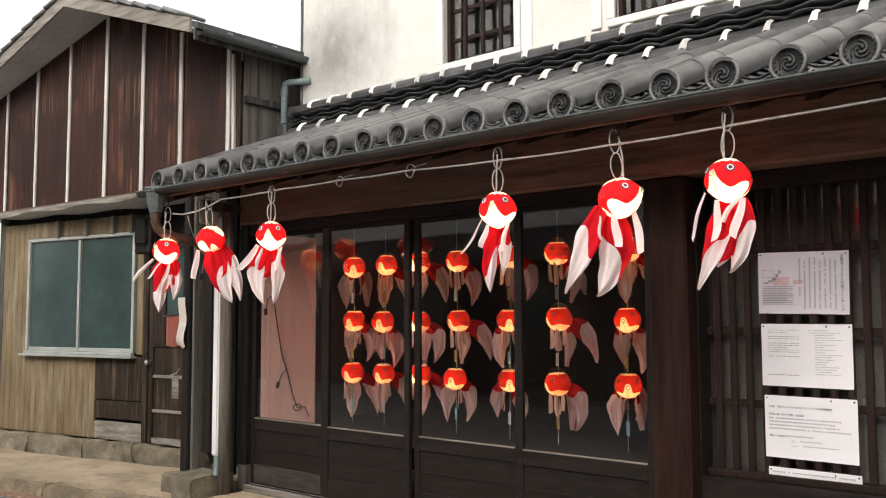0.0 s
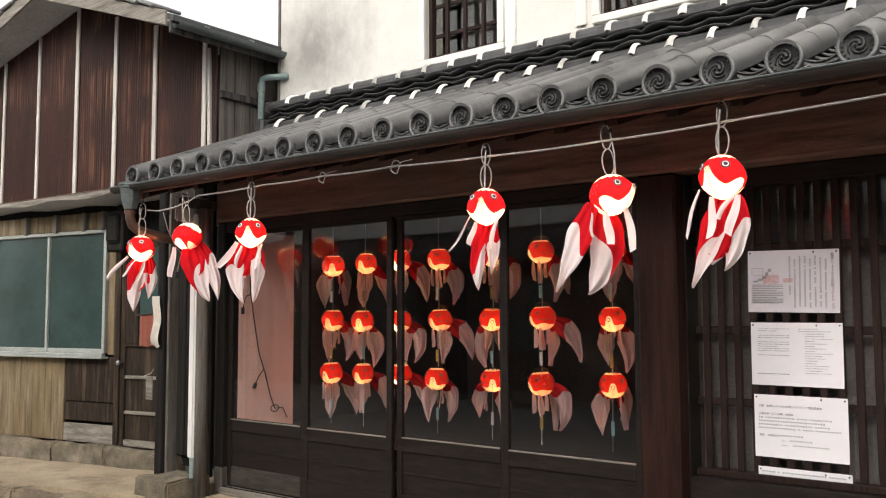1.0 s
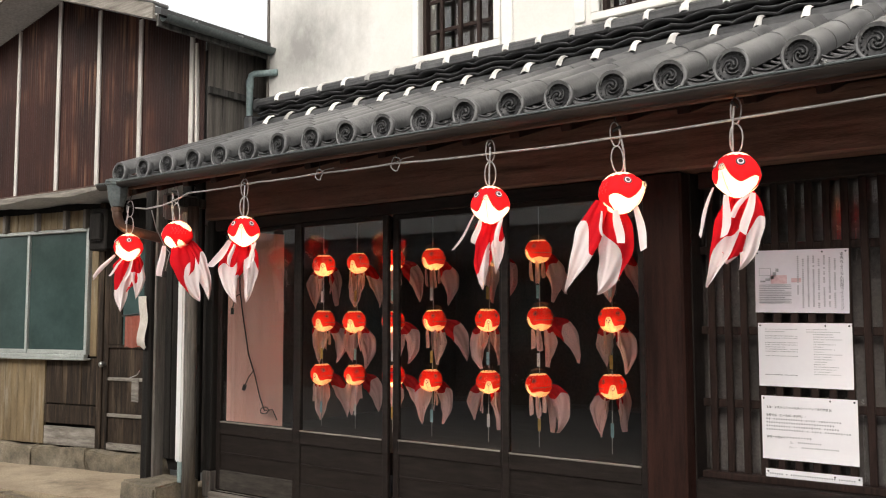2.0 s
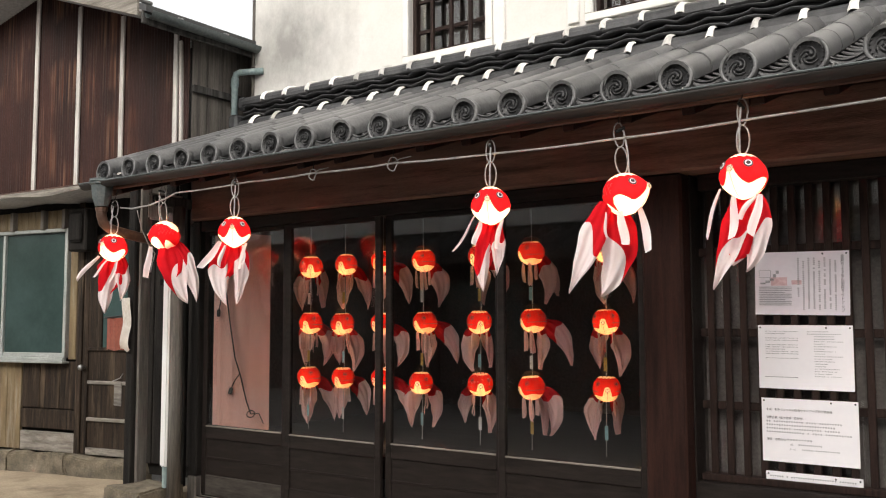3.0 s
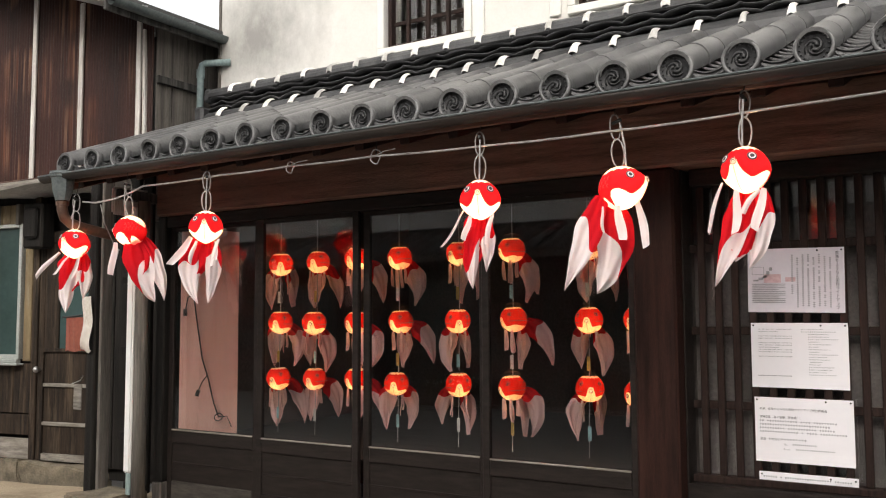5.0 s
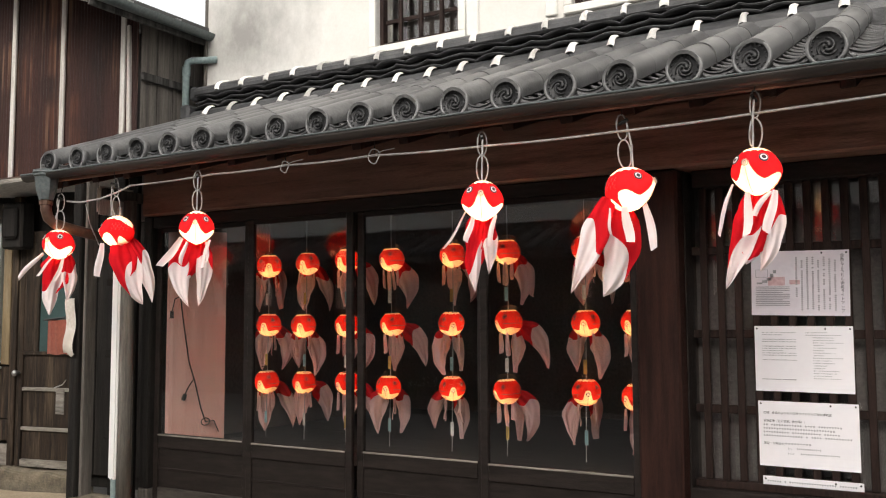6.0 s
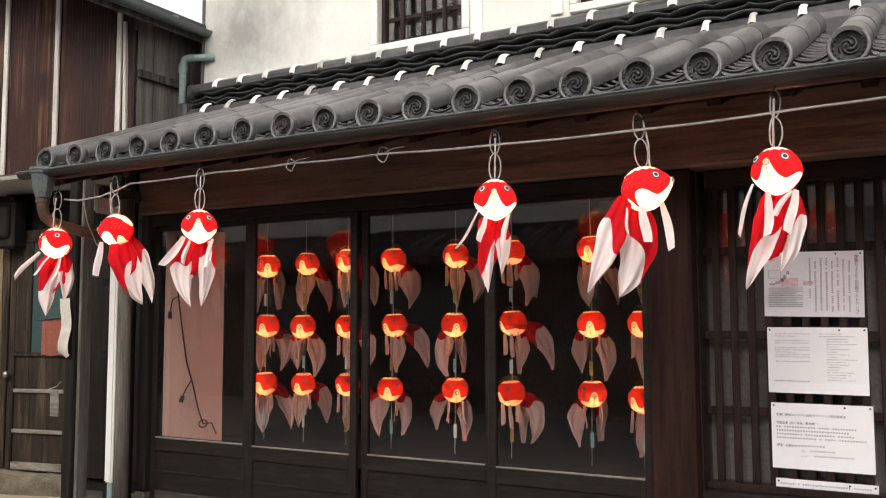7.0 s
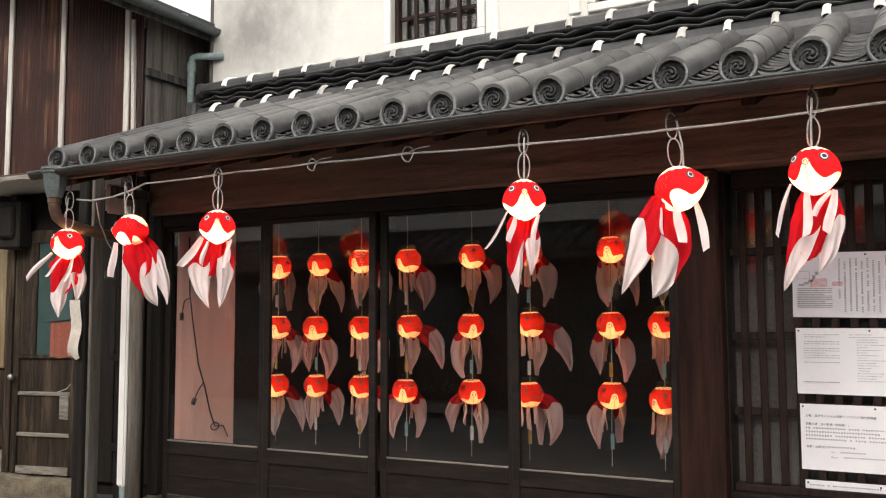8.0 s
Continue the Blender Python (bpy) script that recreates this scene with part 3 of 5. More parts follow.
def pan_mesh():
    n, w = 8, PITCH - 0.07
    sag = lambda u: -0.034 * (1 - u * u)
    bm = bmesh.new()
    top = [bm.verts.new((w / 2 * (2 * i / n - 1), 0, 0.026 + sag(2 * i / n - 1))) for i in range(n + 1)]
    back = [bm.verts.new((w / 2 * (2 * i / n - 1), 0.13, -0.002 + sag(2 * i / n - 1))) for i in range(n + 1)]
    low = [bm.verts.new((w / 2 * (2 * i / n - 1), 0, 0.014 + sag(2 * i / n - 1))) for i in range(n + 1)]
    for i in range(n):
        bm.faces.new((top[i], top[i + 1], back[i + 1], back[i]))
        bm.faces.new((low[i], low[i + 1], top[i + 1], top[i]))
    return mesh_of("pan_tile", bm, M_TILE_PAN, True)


def pan_front_mesh():
    """Eave pan tile: a hanging crescent front with a raised moulding and scroll."""
    n, w = 10, PITCH - 0.09
    sag = lambda u: -0.036 * (1 - u * u)
    bm = grid(lambda i, j: (w / 2 * (2 * i / n - 1), [0.012, 0.0, 0.0, 0.012][j], sag(2 * i / n - 1) + [0.03, 0.028, -0.024, -0.028][j]), n, 3)
    for dz, r in ((0.022, 0.004), (-0.018, 0.004), (0.001, 0.0028)):
        tube([(w / 2 * (2 * i / n - 1) * 0.94, -0.003, sag(2 * i / n - 1) + dz + (0.006 * math.sin(i * 2.0) if r < 0.003 else 0)) for i in range(n + 1)], r, 5, bm)
    bmesh.ops.recalc_face_normals(bm, faces=bm.faces)
    return mesh_of("pan_front", bm, M_TILE_BAND, True)


me_barrel, me_disc, me_pan, me_front = barrel_mesh(), eave_disc_mesh(), pan_mesh(), pan_front_mesh()
cols = range(-7, 19)
for c in cols:
    x = X0 - PITCH * c
    jit = random.uniform(-0.006, 0.006)
    for j in range(5):
        piece("barrel_tile", me_barrel, roof, ROOF @ pose(x + random.uniform(-0.003, 0.003), 0.012 + 0.282 * j, 0.043 + random.uniform(-0.002, 0.002), random.uniform(-0.3, 0.3), 0, random.uniform(-0.6, 0.6)))
    piece("eave_disc", me_disc, roof, pose(x + jit * 0.3, -0.69 + jit, 2.302, -3, random.uniform(-25, 25), random.uniform(-2, 2)))
    if c == 18:
        continue
    xm = x - PITCH / 2
    piece("pan_front", me_front, roof, pose(xm, -0.680 + random.uniform(-0.006, 0.006), 2.282, -4, 0, random.uniform(-1, 1)))
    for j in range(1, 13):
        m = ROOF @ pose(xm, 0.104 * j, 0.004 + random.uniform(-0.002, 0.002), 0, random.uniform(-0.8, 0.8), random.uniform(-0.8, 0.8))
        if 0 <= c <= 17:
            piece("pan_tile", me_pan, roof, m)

# stacked tile bands where the eave meets the wall
flash = part("wall_tile_band", box(-3.74, XR, 0.74, 0.80, 2.60, 3.03, 0.01), M_TILE_DARK, house, "stacked dark tile courses against the wall")
prof_low = [(0.74, 2.69), (0.64, 2.71), (0.612, 2.75), (0.605, 2.835), (0.612, 2.872), (0.636, 2.908), (0.665, 2.930), (0.70, 2.942), (0.76, 2.945)]
prof_joint = [(0.606, 2.862), (0.614, 2.878), (0.637, 2.912), (0.665, 2.934), (0.70, 2.946)]
prof_top = [(0.79, 3.052), (0.690, 3.055), (0.678, 3.066), (0.678, 3.092), (0.694, 3.118), (0.73, 3.140), (0.79, 3.157), (0.812, 3.15)]
prof_top_joint = prof_top[2:7]


def roll_mesh(prof, L):
    bm = grid(lambda i, j: (L * (i - 0.5), prof[j][0], prof[j][1]), 1, len(prof) - 1)
    for e in (0, 1):
        vs = sorted((v for v in bm.verts if abs(v.co.x - L * (e - 0.5)) < 1e-5), key=lambda v: prof.index(min(prof, key=lambda q: abs(q[0] - v.co.y) + abs(q[1] - v.co.z))))
        bm.faces.new(vs)
    bmesh.ops.recalc_face_normals(bm, faces=bm.faces)
    return bm


me_low = mesh_of("band_tile", roll_mesh(prof_low, 0.247), M_TILE_BAND, False)
me_top = mesh_of("cap_tile", roll_mesh(prof_top, 0.247), M_TILE_BAND, False)


def saddle(prof, L, proud):
    """A lump of mortar over a tile joint, rounded across and rough."""
    n = 6
    rise = lambda i: math.sin(math.pi * i / n) ** 0.6 * proud
    bm = grid(lambda i, j: (L * (i / n - 0.5) * (1 + 0.12 * math.sin(j * 2.1)), prof[j][0] - rise(i) * 0.7, prof[j][1] + rise(i) * 0.8), n, len(prof) - 1)
    bmesh.ops.recalc_face_normals(bm, faces=bm.faces)
    return bm


grow = lambda prof, g: [(y - g, z + g * 0.8) for y, z in prof]
me_joint_low = mesh_of("mortar_joint", saddle(grow(prof_joint, 0.005), 0.052, 0.014), M_MORTAR, True)
me_joint_top = mesh_of("mortar_joint", saddle(grow(prof_top_joint, 0.004), 0.050, 0.012), M_MORTAR, True)
for i in range(30):
    x = -3.66 + 0.249 * i
    rz = random.uniform(-0.5, 0.5)
    piece("band_tile", me_low, flash, pose(x, 0, random.uniform(-0.003, 0.003)))
    piece("cap_tile", me_top, flash, pose(x + 0.06, 0, random.uniform(-0.003, 0.003)))
    piece("mortar_joint", me_joint_low, flash, pose(x + 0.125, 0, 0, 0, 0, rz) @ Matrix.Diagonal((random.uniform(0.75, 1.15), 1, 1, 1)))
    piece("mortar_joint", me_joint_top, flash, pose(x + 0.185, 0, 0, 0, 0, rz) @ Matrix.Diagonal((random.uniform(0.6, 1.1), 1, 1, 1)))
# wavy tile course between the two bands
for z0, y0, ph, way in ((2.950, 0.672, 0.0, 1), (2.996, 0.682, 7.0, -1), (3.034, 0.690, 3.0, 1)):
    rngw = random.Random(int(ph) + 3)
    jig = [(rngw.uniform(-0.006, 0.006), rngw.uniform(0.6, 1.25), rngw.uniform(-0.008, 0.008)) for _ in range(40)]

    def wave(i, dz=0.0, dy=0.0):
        k, f = divmod((i + ph) / 15, 1.0)
        up, amp, fwd = jig[int(k)]
        return (-3.70 + 0.0166 * i, y0 + dy + fwd * math.sin(math.pi * f), z0 + dz + way * 0.026 * amp * (math.sin(math.pi * f) ** 0.8 - 0.5) + up * math.sin(2 * math.pi * f))
    lip = (0.0, 0.0, 0.012, 0.018)
    part("wavy_course", grid(lambda i, j: wave(i, lip[j], (0.11, 0.0, 0.0, 0.11)[j]), 480, 3), M_TILE_BLACK, flash, smooth=True)
    # lighter tile along the front edge paints the lit ridge of each wave
    part("wavy_lip", tube([wave(i, 0.010, -0.001) for i in range(481)], 0.0035, 5), M_TILE_DARK, flash, smooth=True)
part("end_tile", box(-3.80, -3.70, 0.60, 0.80, 2.85, 2.975, 0.02), M_TILE_DARK, flash)
part("end_tile", box(-3.79, -3.70, 0.69, 0.80, 3.03, 3.14, 0.02), M_TILE_DARK, flash)

# eave gutter and its rainwater head
gutter = thing("eave_gutter", (-1, -0.72, 2.2), "brown metal half-round gutter hung under the tiled eave", "gutter")
GX0 = -3.72
trough = [(-0.044 * math.cos(math.pi * k / 8), -0.040 * math.sin(math.pi * k / 8)) for k in range(9)]
trough += [(0.040 * math.cos(math.pi * k / 8), -0.036 * math.sin(math.pi * k / 8)) for k in range(9)]
part("trough", grid(lambda i, j: (GX0 + (XR - GX0) * j / 20, -0.725 + trough[i][0], 2.225 + trough[i][1] + 0.004 * math.sin(j * 1.7)), 18, 20, None, True), M_GUTTER, gutter, smooth=True)
part("rim", tube([(GX0, -0.769, 2.226), (XR, -0.769, 2.226)], 0.005, 6), M_GUTTERGREY, gutter)
for i in range(14):
    x = -3.5 + 0.575 * i
    part("hanger", tube([(x, -0.78, 2.228), (x, -0.72, 2.25), (x, -0.62, 2.25)], 0.005, 5), M_STEEL, gutter, "small steel gutter hanger")
downpipe = thing("downpipe", (-3.5, -0.71, 2.1), "grey rainwater head with a rusty brown elbow pipe", "drainpipe")
fun = [(0.068, 2.248), (0.080, 2.248), (0.080, 2.212), (0.070, 2.206), (0.060, 2.12), (0.042, 2.06)]
part("rainwater_head", grid(lambda i, j: (-3.53 + fun[j][0] * math.cos(math.pi / 8 + math.pi * i / 4) * 1.15, -0.715 + fun[j][0] * math.sin(math.pi / 8 + math.pi * i / 4), fun[j][1]), 8, 5, None, True), M_GUTTERGREY, downpipe, "dark grey-green eight-sided hopper")
part("rim", tube(arc((-3.53, -0.715, 2.232), 0.078, 0, 360, 20, "xy"), 0.007, 6), M_GUTTERGREY, downpipe)
part("elbow", tube([(-3.53, -0.715, 2.07), (-3.53, -0.715, 2.0), (-3.525, -0.70, 1.95), (-3.51, -0.66, 1.915), (-3.49, -0.60, 1.895), (-3.46, -0.40, 1.86), (-3.44, -0.28, 1.845)], 0.034, 12), M_COPPER, downpipe, "rusty brown elbow", smooth=True)
part("collar", tube([(-3.53, -0.715, 2.03), (-3.53, -0.715, 2.055)], 0.041, 12), M_COPPER, downpipe)
white_pipe = thing("white_downpipe", (-3.44, -0.22, 0.27), "white square plastic drainpipe stopping above the ground", "drainpipe")
part("pipe", box(-3.472, -3.405, -0.25, -0.19, 0.275, 2.06, 0.01, segments=2), M_PVC, white_pipe)
part("outlet", tube([(-3.44, -0.22, 0.28), (-3.44, -0.22, 0.13)], 0.022, 10), M_PVC_TEAL, white_pipe, "grey-green stub pipe")
pole = thing("wooden_pole", (-3.37, -0.17, 0), "slender weathered round wooden pole against the corner", "post")
part("shaft", tube([(-3.375, -0.2, 0.0), (-3.372, -0.2, 0.7), (-3.378, -0.2, 1.4), (-3.37, -0.2, 2.1)], [0.047, 0.045, 0.043, 0.042], 12), M_GREYWOOD, pole, smooth=True)
front_post = thing("timber_post", (-3.86, -0.15, 0.1), "old dark weathered timber post with a bleached edge", "post")
part("shaft", box(-3.93, -3.839, -0.22, -0.08, 0.09, 2.35, 0.01), M_BLACKPLANK, front_post)
part("bleached_board", box(-3.838, -3.81, -0.19, -0.1, 0.09, 2.3, 0.006), M_GREYWOOD, front_post, "bleached grey plank")
for x0, x1, y in ((-3.78, -3.66, 0.0), (-3.655, -3.56, 0.02), (-3.555, -3.49, -0.03)):
    part("backing_plank", box(x0, x1, y, y + 0.03, 0.1, 2.4, 0.005), M_BLACKPLANK, front_post)
for z in (0.45, 1.05, 1.55):
    part("cross_rail", box(-3.78, -3.50, -0.045, -0.032, z, z + 0.05, 0.004), M_BLACKPLANK, front_post)
block = thing("granite_block", (-3.7, -0.3, 0), "rough granite block at the corner of the shop", "stone")
part("stone", rough_block(-3.84, -3.43, -0.44, -0.06, -0.13, 0.13, 0.022, 6, 3), M_STONE, block)
part("stone", rough_block(-3.95, -3.85, -0.34, -0.05, -0.13, 0.09, 0.02, 4, 5), M_STONE, block)

# ---- sliding glass doors ----


def glass_door(x0, x1, y, first):
    """A shop door: stiles, rails, one tall pane, boarded foot."""
    d = thing("sliding_glass_door", ((x0 + x1) / 2, y, 0.06), "tall dark wooden sliding door with one large glass pane", "door", "shop front doors")
    st = 0.045
    zs = 0.55
    part("stile", box(x0 - st, x0, y - 0.016, y + 0.016, 0.06, 1.934, 0.004), M_DOOR, d)
    part("stile", box(x1, x1 + st, y - 0.016, y + 0.016, 0.06, 1.934, 0.004), M_DOOR, d)
    part("top_rail", box(x0, x1, y - 0.016, y + 0.016, 1.905, 1.934, 0.004), M_DOOR, d)
    part("middle_rail", box(x0, x1, y - 0.016, y + 0.016, 0.455, zs, 0.004), M_DOOR, d)
    part("glazing_bead", box(x0, x1, y - 0.022, y - 0.0165, zs - 0.012, zs - 0.001, 0.002), M_GREYWOOD_H, d, "worn pale glazing bead")
    part("panel", box(x0, x1, y - 0.006, y + 0.006, 0.20, 0.454, 0), M_DOOR, d)
    part("panel_batten", box(x0, x1, y - 0.012, y - 0.0065, 0.315, 0.33, 0.002), M_DOOR, d)
    part("bottom_rail", box(x0, x1, y - 0.016, y + 0.016, 0.06, 0.199, 0.004), M_DOOR_WORN if first else M_DOOR, d)
    g = part("pane", box(x0, x1, y - 0.002, y + 0.002, zs, 1.905, 0), M_GLASS, d, "clear glass")
    g.visible_shadow = False
    return d


glass_door(-3.30, -2.545, 0.03, True)
glass_door(-2.437, -1.716, -0.005, False)
glass_door(-1.615, -0.866, 0.03, False)
glass_door(-0.787, 0.0, -0.005, False)

# ---- lattice window ----
lattice = thing("lattice_window", (1.4, 0.16, 0.5), "dark wooden lattice of slim uprights over a window", "lattice window")
LX1 = 3.2
part("bottom_rail", box(0.256, LX1, 0.125, 0.195, 0.50, 0.535, 0.004), M_LATTICE, lattice)
for z in (0.867, 1.224, 1.627):
    part("cross_rail", box(0.256, LX1, 0.163, 0.178, z - 0.02, z + 0.02, 0.003), M_LATTICE, lattice)
me_bar = mesh_of("upright", box(-0.0175, 0.0175, 0.142, 0.162, 0.536, 1.93, 0.003), M_LATTICE)
for i in range(36):
    piece("upright", me_bar, lattice, pose(0.317 + 0.0795 * i, 0, 0))
part("pane", box(0.256, LX1, 0.2, 0.204, 0.5, 1.93, 0), M_GLASS, lattice, "glass behind the bars").visible_shadow = False
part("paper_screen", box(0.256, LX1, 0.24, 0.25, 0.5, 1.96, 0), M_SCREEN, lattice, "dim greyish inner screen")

end_board = thing("beam_end_board", (-3.4, -0.3, 2.1), "pale torn board nailed over the beam end", "board")
part("board", rough_block(-3.46, -3.44, -0.40, -0.10, 2.0, 2.19, 0.006, 2, 9), M_BATTEN, end_board)
part("nailer", box(-3.44, -3.40, -0.38, -0.062, 2.1, 2.17, 0.005), M_DARKPLANK, end_board)

# ---- the neighbouring house ----
neighbour = thing("neighbour_house", (-6, 1, 0), "old gabled house with rusty corrugated iron above ochre siding", "house")
UP = Matrix.Translation((-3.92, 0.31, 0)) @ Matrix.Rotation(math.atan(0.065), 4, "Z")
LOW = Matrix.Translation((-6.8, 0.12, 0)) @ Matrix.Rotation(math.atan(0.17), 4, "Z")
APEX = 4.27


def gable(x):
    return APEX - 0.335 * (x + 5.9) if x > -5.9 else APEX + 0.245 * (x + 5.9)


# corrugated sheets between battens
edges = [0.0, -0.14, -0.80, -1.38, -1.99, -2.65, -3.29, -3.92, -4.56, -5.2]
for b, a in zip(edges[1:-1], edges[2:]):
    n = round((b - a) / 0.008)
    part("corrugated_sheet", grid(lambda i, j: (a + (b - a) * i / n, -0.006 + 0.007 * math.sin(2 * math.pi * (a + (b - a) * i / n) / 0.034), 2.46 if j == 0 else gable(-3.92 + a + (b - a) * i / n) + 0.05), n, 1), M_RUST, neighbour, smooth=True, m=UP)
part("corrugated_sheet", grid(lambda i, j: (-0.14 + 0.14 * i / 18, -0.006 + 0.007 * math.sin(i * 1.4), 2.46 if j == 0 else gable(-4.0) + 0.05), 18, 1), M_RUST, neighbour, smooth=True, m=UP)
part("inner_wall", box(-5.2, -0.01, 0.03, 0.15, 2.4, 3.5, 0), M_DARKPLANK, neighbour, m=UP)
for s in edges[1:-1]:
    w = 0.024 if s > -2.2 else 0.02
    part("batten", box(s - w, s + w, -0.032, -0.012, 2.465, gable(-3.92 + s) + 0.02, 0.004), M_BATTEN, neighbour, "pale painted batten with rust runs", m=UP)
part("corner_trim", box(-0.03, 0.0, -0.03, 0.0, 2.6, 3.56, 0.004), M_BATTEN, neighbour, m=UP @ Matrix.Translation((0, 0, 0)) @ Matrix.Rotation(radians(-1.2), 4, "Y"))
part("bottom_board", box(-5.2, 0.0, -0.09, 0.0, 2.385, 2.46, 0.008), M_GREYWOOD_H, neighbour, "bleached weathered eave board", m=UP)
part("rust_flashing", box(-5.2, 0.0, -0.075, -0.02, 2.461, 2.475, 0.003), M_COPPER, neighbour, m=UP)
# side wall of planks towards the merchant house
for i in range(8):
    y = 0.34 + 0.16 * i
    part("side_plank", box(-3.95, -3.925 + random.uniform(-0.004, 0.004), y, y + 0.152, 2.2, 3.62, 0.004), M_GREYWOOD, neighbour)
part("side_rail", box(-3.92, -3.885, 0.33, 1.5, 3.13, 3.19, 0.004), M_DARKPLANK, neighbour)
# roof
VY = -0.30


def slope_slab(xa, xb, y0, y1, lift, thick):
    bm = grid(lambda i, j: (xa + (xb - xa) * i, y0 + (y1 - y0) * j, gable(xa + (xb - xa) * i) + lift), 1, 1)
    ext = bmesh.ops.extrude_face_region(bm, geom=bm.faces[:])
    bmesh.ops.translate(bm, verts=[v for v in ext["geom"] if isinstance(v, bmesh.types.BMVert)], vec=(0, 0, thick))
    bmesh.ops.recalc_face_normals(bm, faces=bm.faces)
    return bm


nroof = part("roof", slope_slab(-5.9, -3.70, VY + 0.02, 5, 0.05, 0.05), M_TILE_DARK, neighbour, "low grey tiled gable roof")
part("roof_slope", slope_slab(-9.4, -5.9, VY + 0.02, 5, 0.05, 0.05), M_TILE_DARK, nroof)
part("soffit", slope_slab(-9.4, -5.9, VY + 0.02, 0.4, 0.035, 0.014), M_SOFFIT, nroof, "grey board soffit")
part("soffit", slope_slab(-5.9, -3.75, VY + 0.02, 0.4, 0.035, 0.014), M_SOFFIT, nroof)
part("bargeboard", slope_slab(-5.9, -3.78, VY, VY + 0.02, 0.0, 0.12), M_GREYWOOD_H, nroof, "bleached white bargeboard")
part("bargeboard", slope_slab(-9.4, -5.9, VY, VY + 0.02, 0.0, 0.12), M_GREYWOOD_H, nroof)
for i in range(23):
    x = -9.2 + 0.235 * i
    z = gable(x) + 0.128
    b = box(-0.13, 0.11, VY - 0.03, VY + 0.25, 0.0, 0.032, 0.01)
    part("verge_tile", b, M_TILE, nroof, m=Matrix.Translation((x, 0, z)) @ Matrix.Rotation(math.atan(0.335 if x > -5.9 else -0.245) + radians(5), 4, "Y"))
part("eave_gutter", grid(lambda i, j: (-3.68 + 0.05 * math.cos(math.pi + math.pi * i / 8), -0.27 + 2.2 * j / 8, 3.575 + 0.05 * math.sin(math.pi + math.pi * i / 8)), 8, 8), M_GUTTERGREY, nroof, "grey metal gutter", smooth=True)
for y in (0.0, 0.45, 0.9):
    part("gutter_clip", tube([(-3.63, y, 3.58), (-3.68, y, 3.60), (-3.73, y, 3.58)], 0.007, 5), M_STEEL, nroof)
part("eave_fascia", box(-3.76, -3.735, -0.28, 1.9, 3.50, 3.60, 0.004), M_DARKPLANK, nroof)
part("rafter_boards", slope_slab(-5.2, -3.76, 0.4, 1.9, 0.02, 0.025), M_DARKPLANK, nroof)
vent = thing("grey_green_pipe", (-3.83, 0.70, 3.2), "grey-green plastic pipe with an elbow on the plank wall", "pipe")
part("pipe", tube([(-3.83, 0.70, 2.6), (-3.83, 0.70, 3.30), (-3.82, 0.705, 3.345), (-3.79, 0.72, 3.36), (-3.60, 0.80, 3.36)], 0.028, 10), M_PVC_TEAL, vent, smooth=True)
part("socket", tube([(-3.83, 0.70, 3.24), (-3.83, 0.70, 3.31)], 0.034, 10), M_PVC_TEAL, vent)

# ground floor
def low(name, mat, s0, s1, y0, y1, z0, z1, parent=None, label="", bevel=0.004):
    return part(name, box(s0, s1, y0, y1, z0, z1, bevel), mat, parent or neighbour, label, m=LOW)


low("backing_wall", M_BLACKPLANK, -0.9, 2.95, 0.05, 0.15, 0.0, 2.45, bevel=0)
low("left_side_wall", M_DARKPLANK, -0.95, -0.87, 0.0, 3.0, -0.1, 2.4)
# siding boards
def siding(s0, s1, z0, z1):
    n = max(1, round((s1 - s0) / 0.095))
    w = (s1 - s0) / n
    for i in range(n):
        low("siding_board", M_SIDING, s0 + w * i + 0.0015, s0 + w * (i + 1) - 0.0015, -0.002 + random.uniform(-0.001, 0.001), 0.03, z0, z1, bevel=0.004)


siding(-0.86, -0.43, 0.13, 2.30)
siding(-0.43, 0.685, 0.13, 0.94)
siding(1.27, 1.36, 0.95, 2.30)
siding(-0.43, 1.27, 2.135, 2.30)
for z0, z1, m in ((0.13, 0.30, M_GREYWOOD_H), (0.33, 0.50, M_BROWNWOOD)):
    low("wall_plank", m, 0.70, 1.38, -0.01, 0.03, z0, z1)
for s0, s1 in ((0.70, 0.92), (0.925, 1.17), (1.175, 1.38)):
    low("wall_board", M_BROWNWOOD, s0, s1, 0.0, 0.03, 0.51, 0.93)
# aluminium window
aw = low("window", M_ALU, -0.41, 1.255, -0.05, -0.003, 0.935, 0.965, label="aluminium sliding window with teal obscured panes")
low("sill", M_ALU, -0.45, 1.29, -0.085, -0.003, 0.915, 0.934, aw)
low("frame", M_ALU, -0.41, -0.375, -0.03, 0.03, 0.966, 2.13, aw)
low("frame", M_ALU, 1.22, 1.255, -0.03, 0.03, 0.966, 2.13, aw)
low("frame", M_ALU, -0.374, 1.219, -0.03, 0.03, 2.098, 2.13, aw)
low("meeting_stile", M_ALU, 0.40, 0.43, -0.02, 0.02, 0.966, 2.097, aw)
low("sash_rail", M_ALU, -0.374, 0.399, -0.012, 0.02, 0.966, 1.005, aw)
low("sash_rail", M_ALU, 0.431, 1.219, -0.012, 0.02, 0.966, 1.005, aw)
low("pane", M_TEAL, -0.374, 0.399, 0.0, 0.008, 1.006, 2.097, aw, bevel=0)
low("pane", M_TEAL, 0.431, 1.219, 0.006, 0.014, 1.006, 2.097, aw, bevel=0)
low("timber_post", M_BROWNWOOD, 1.385, 1.45, -0.02, 0.05, 0.1, 2.35)
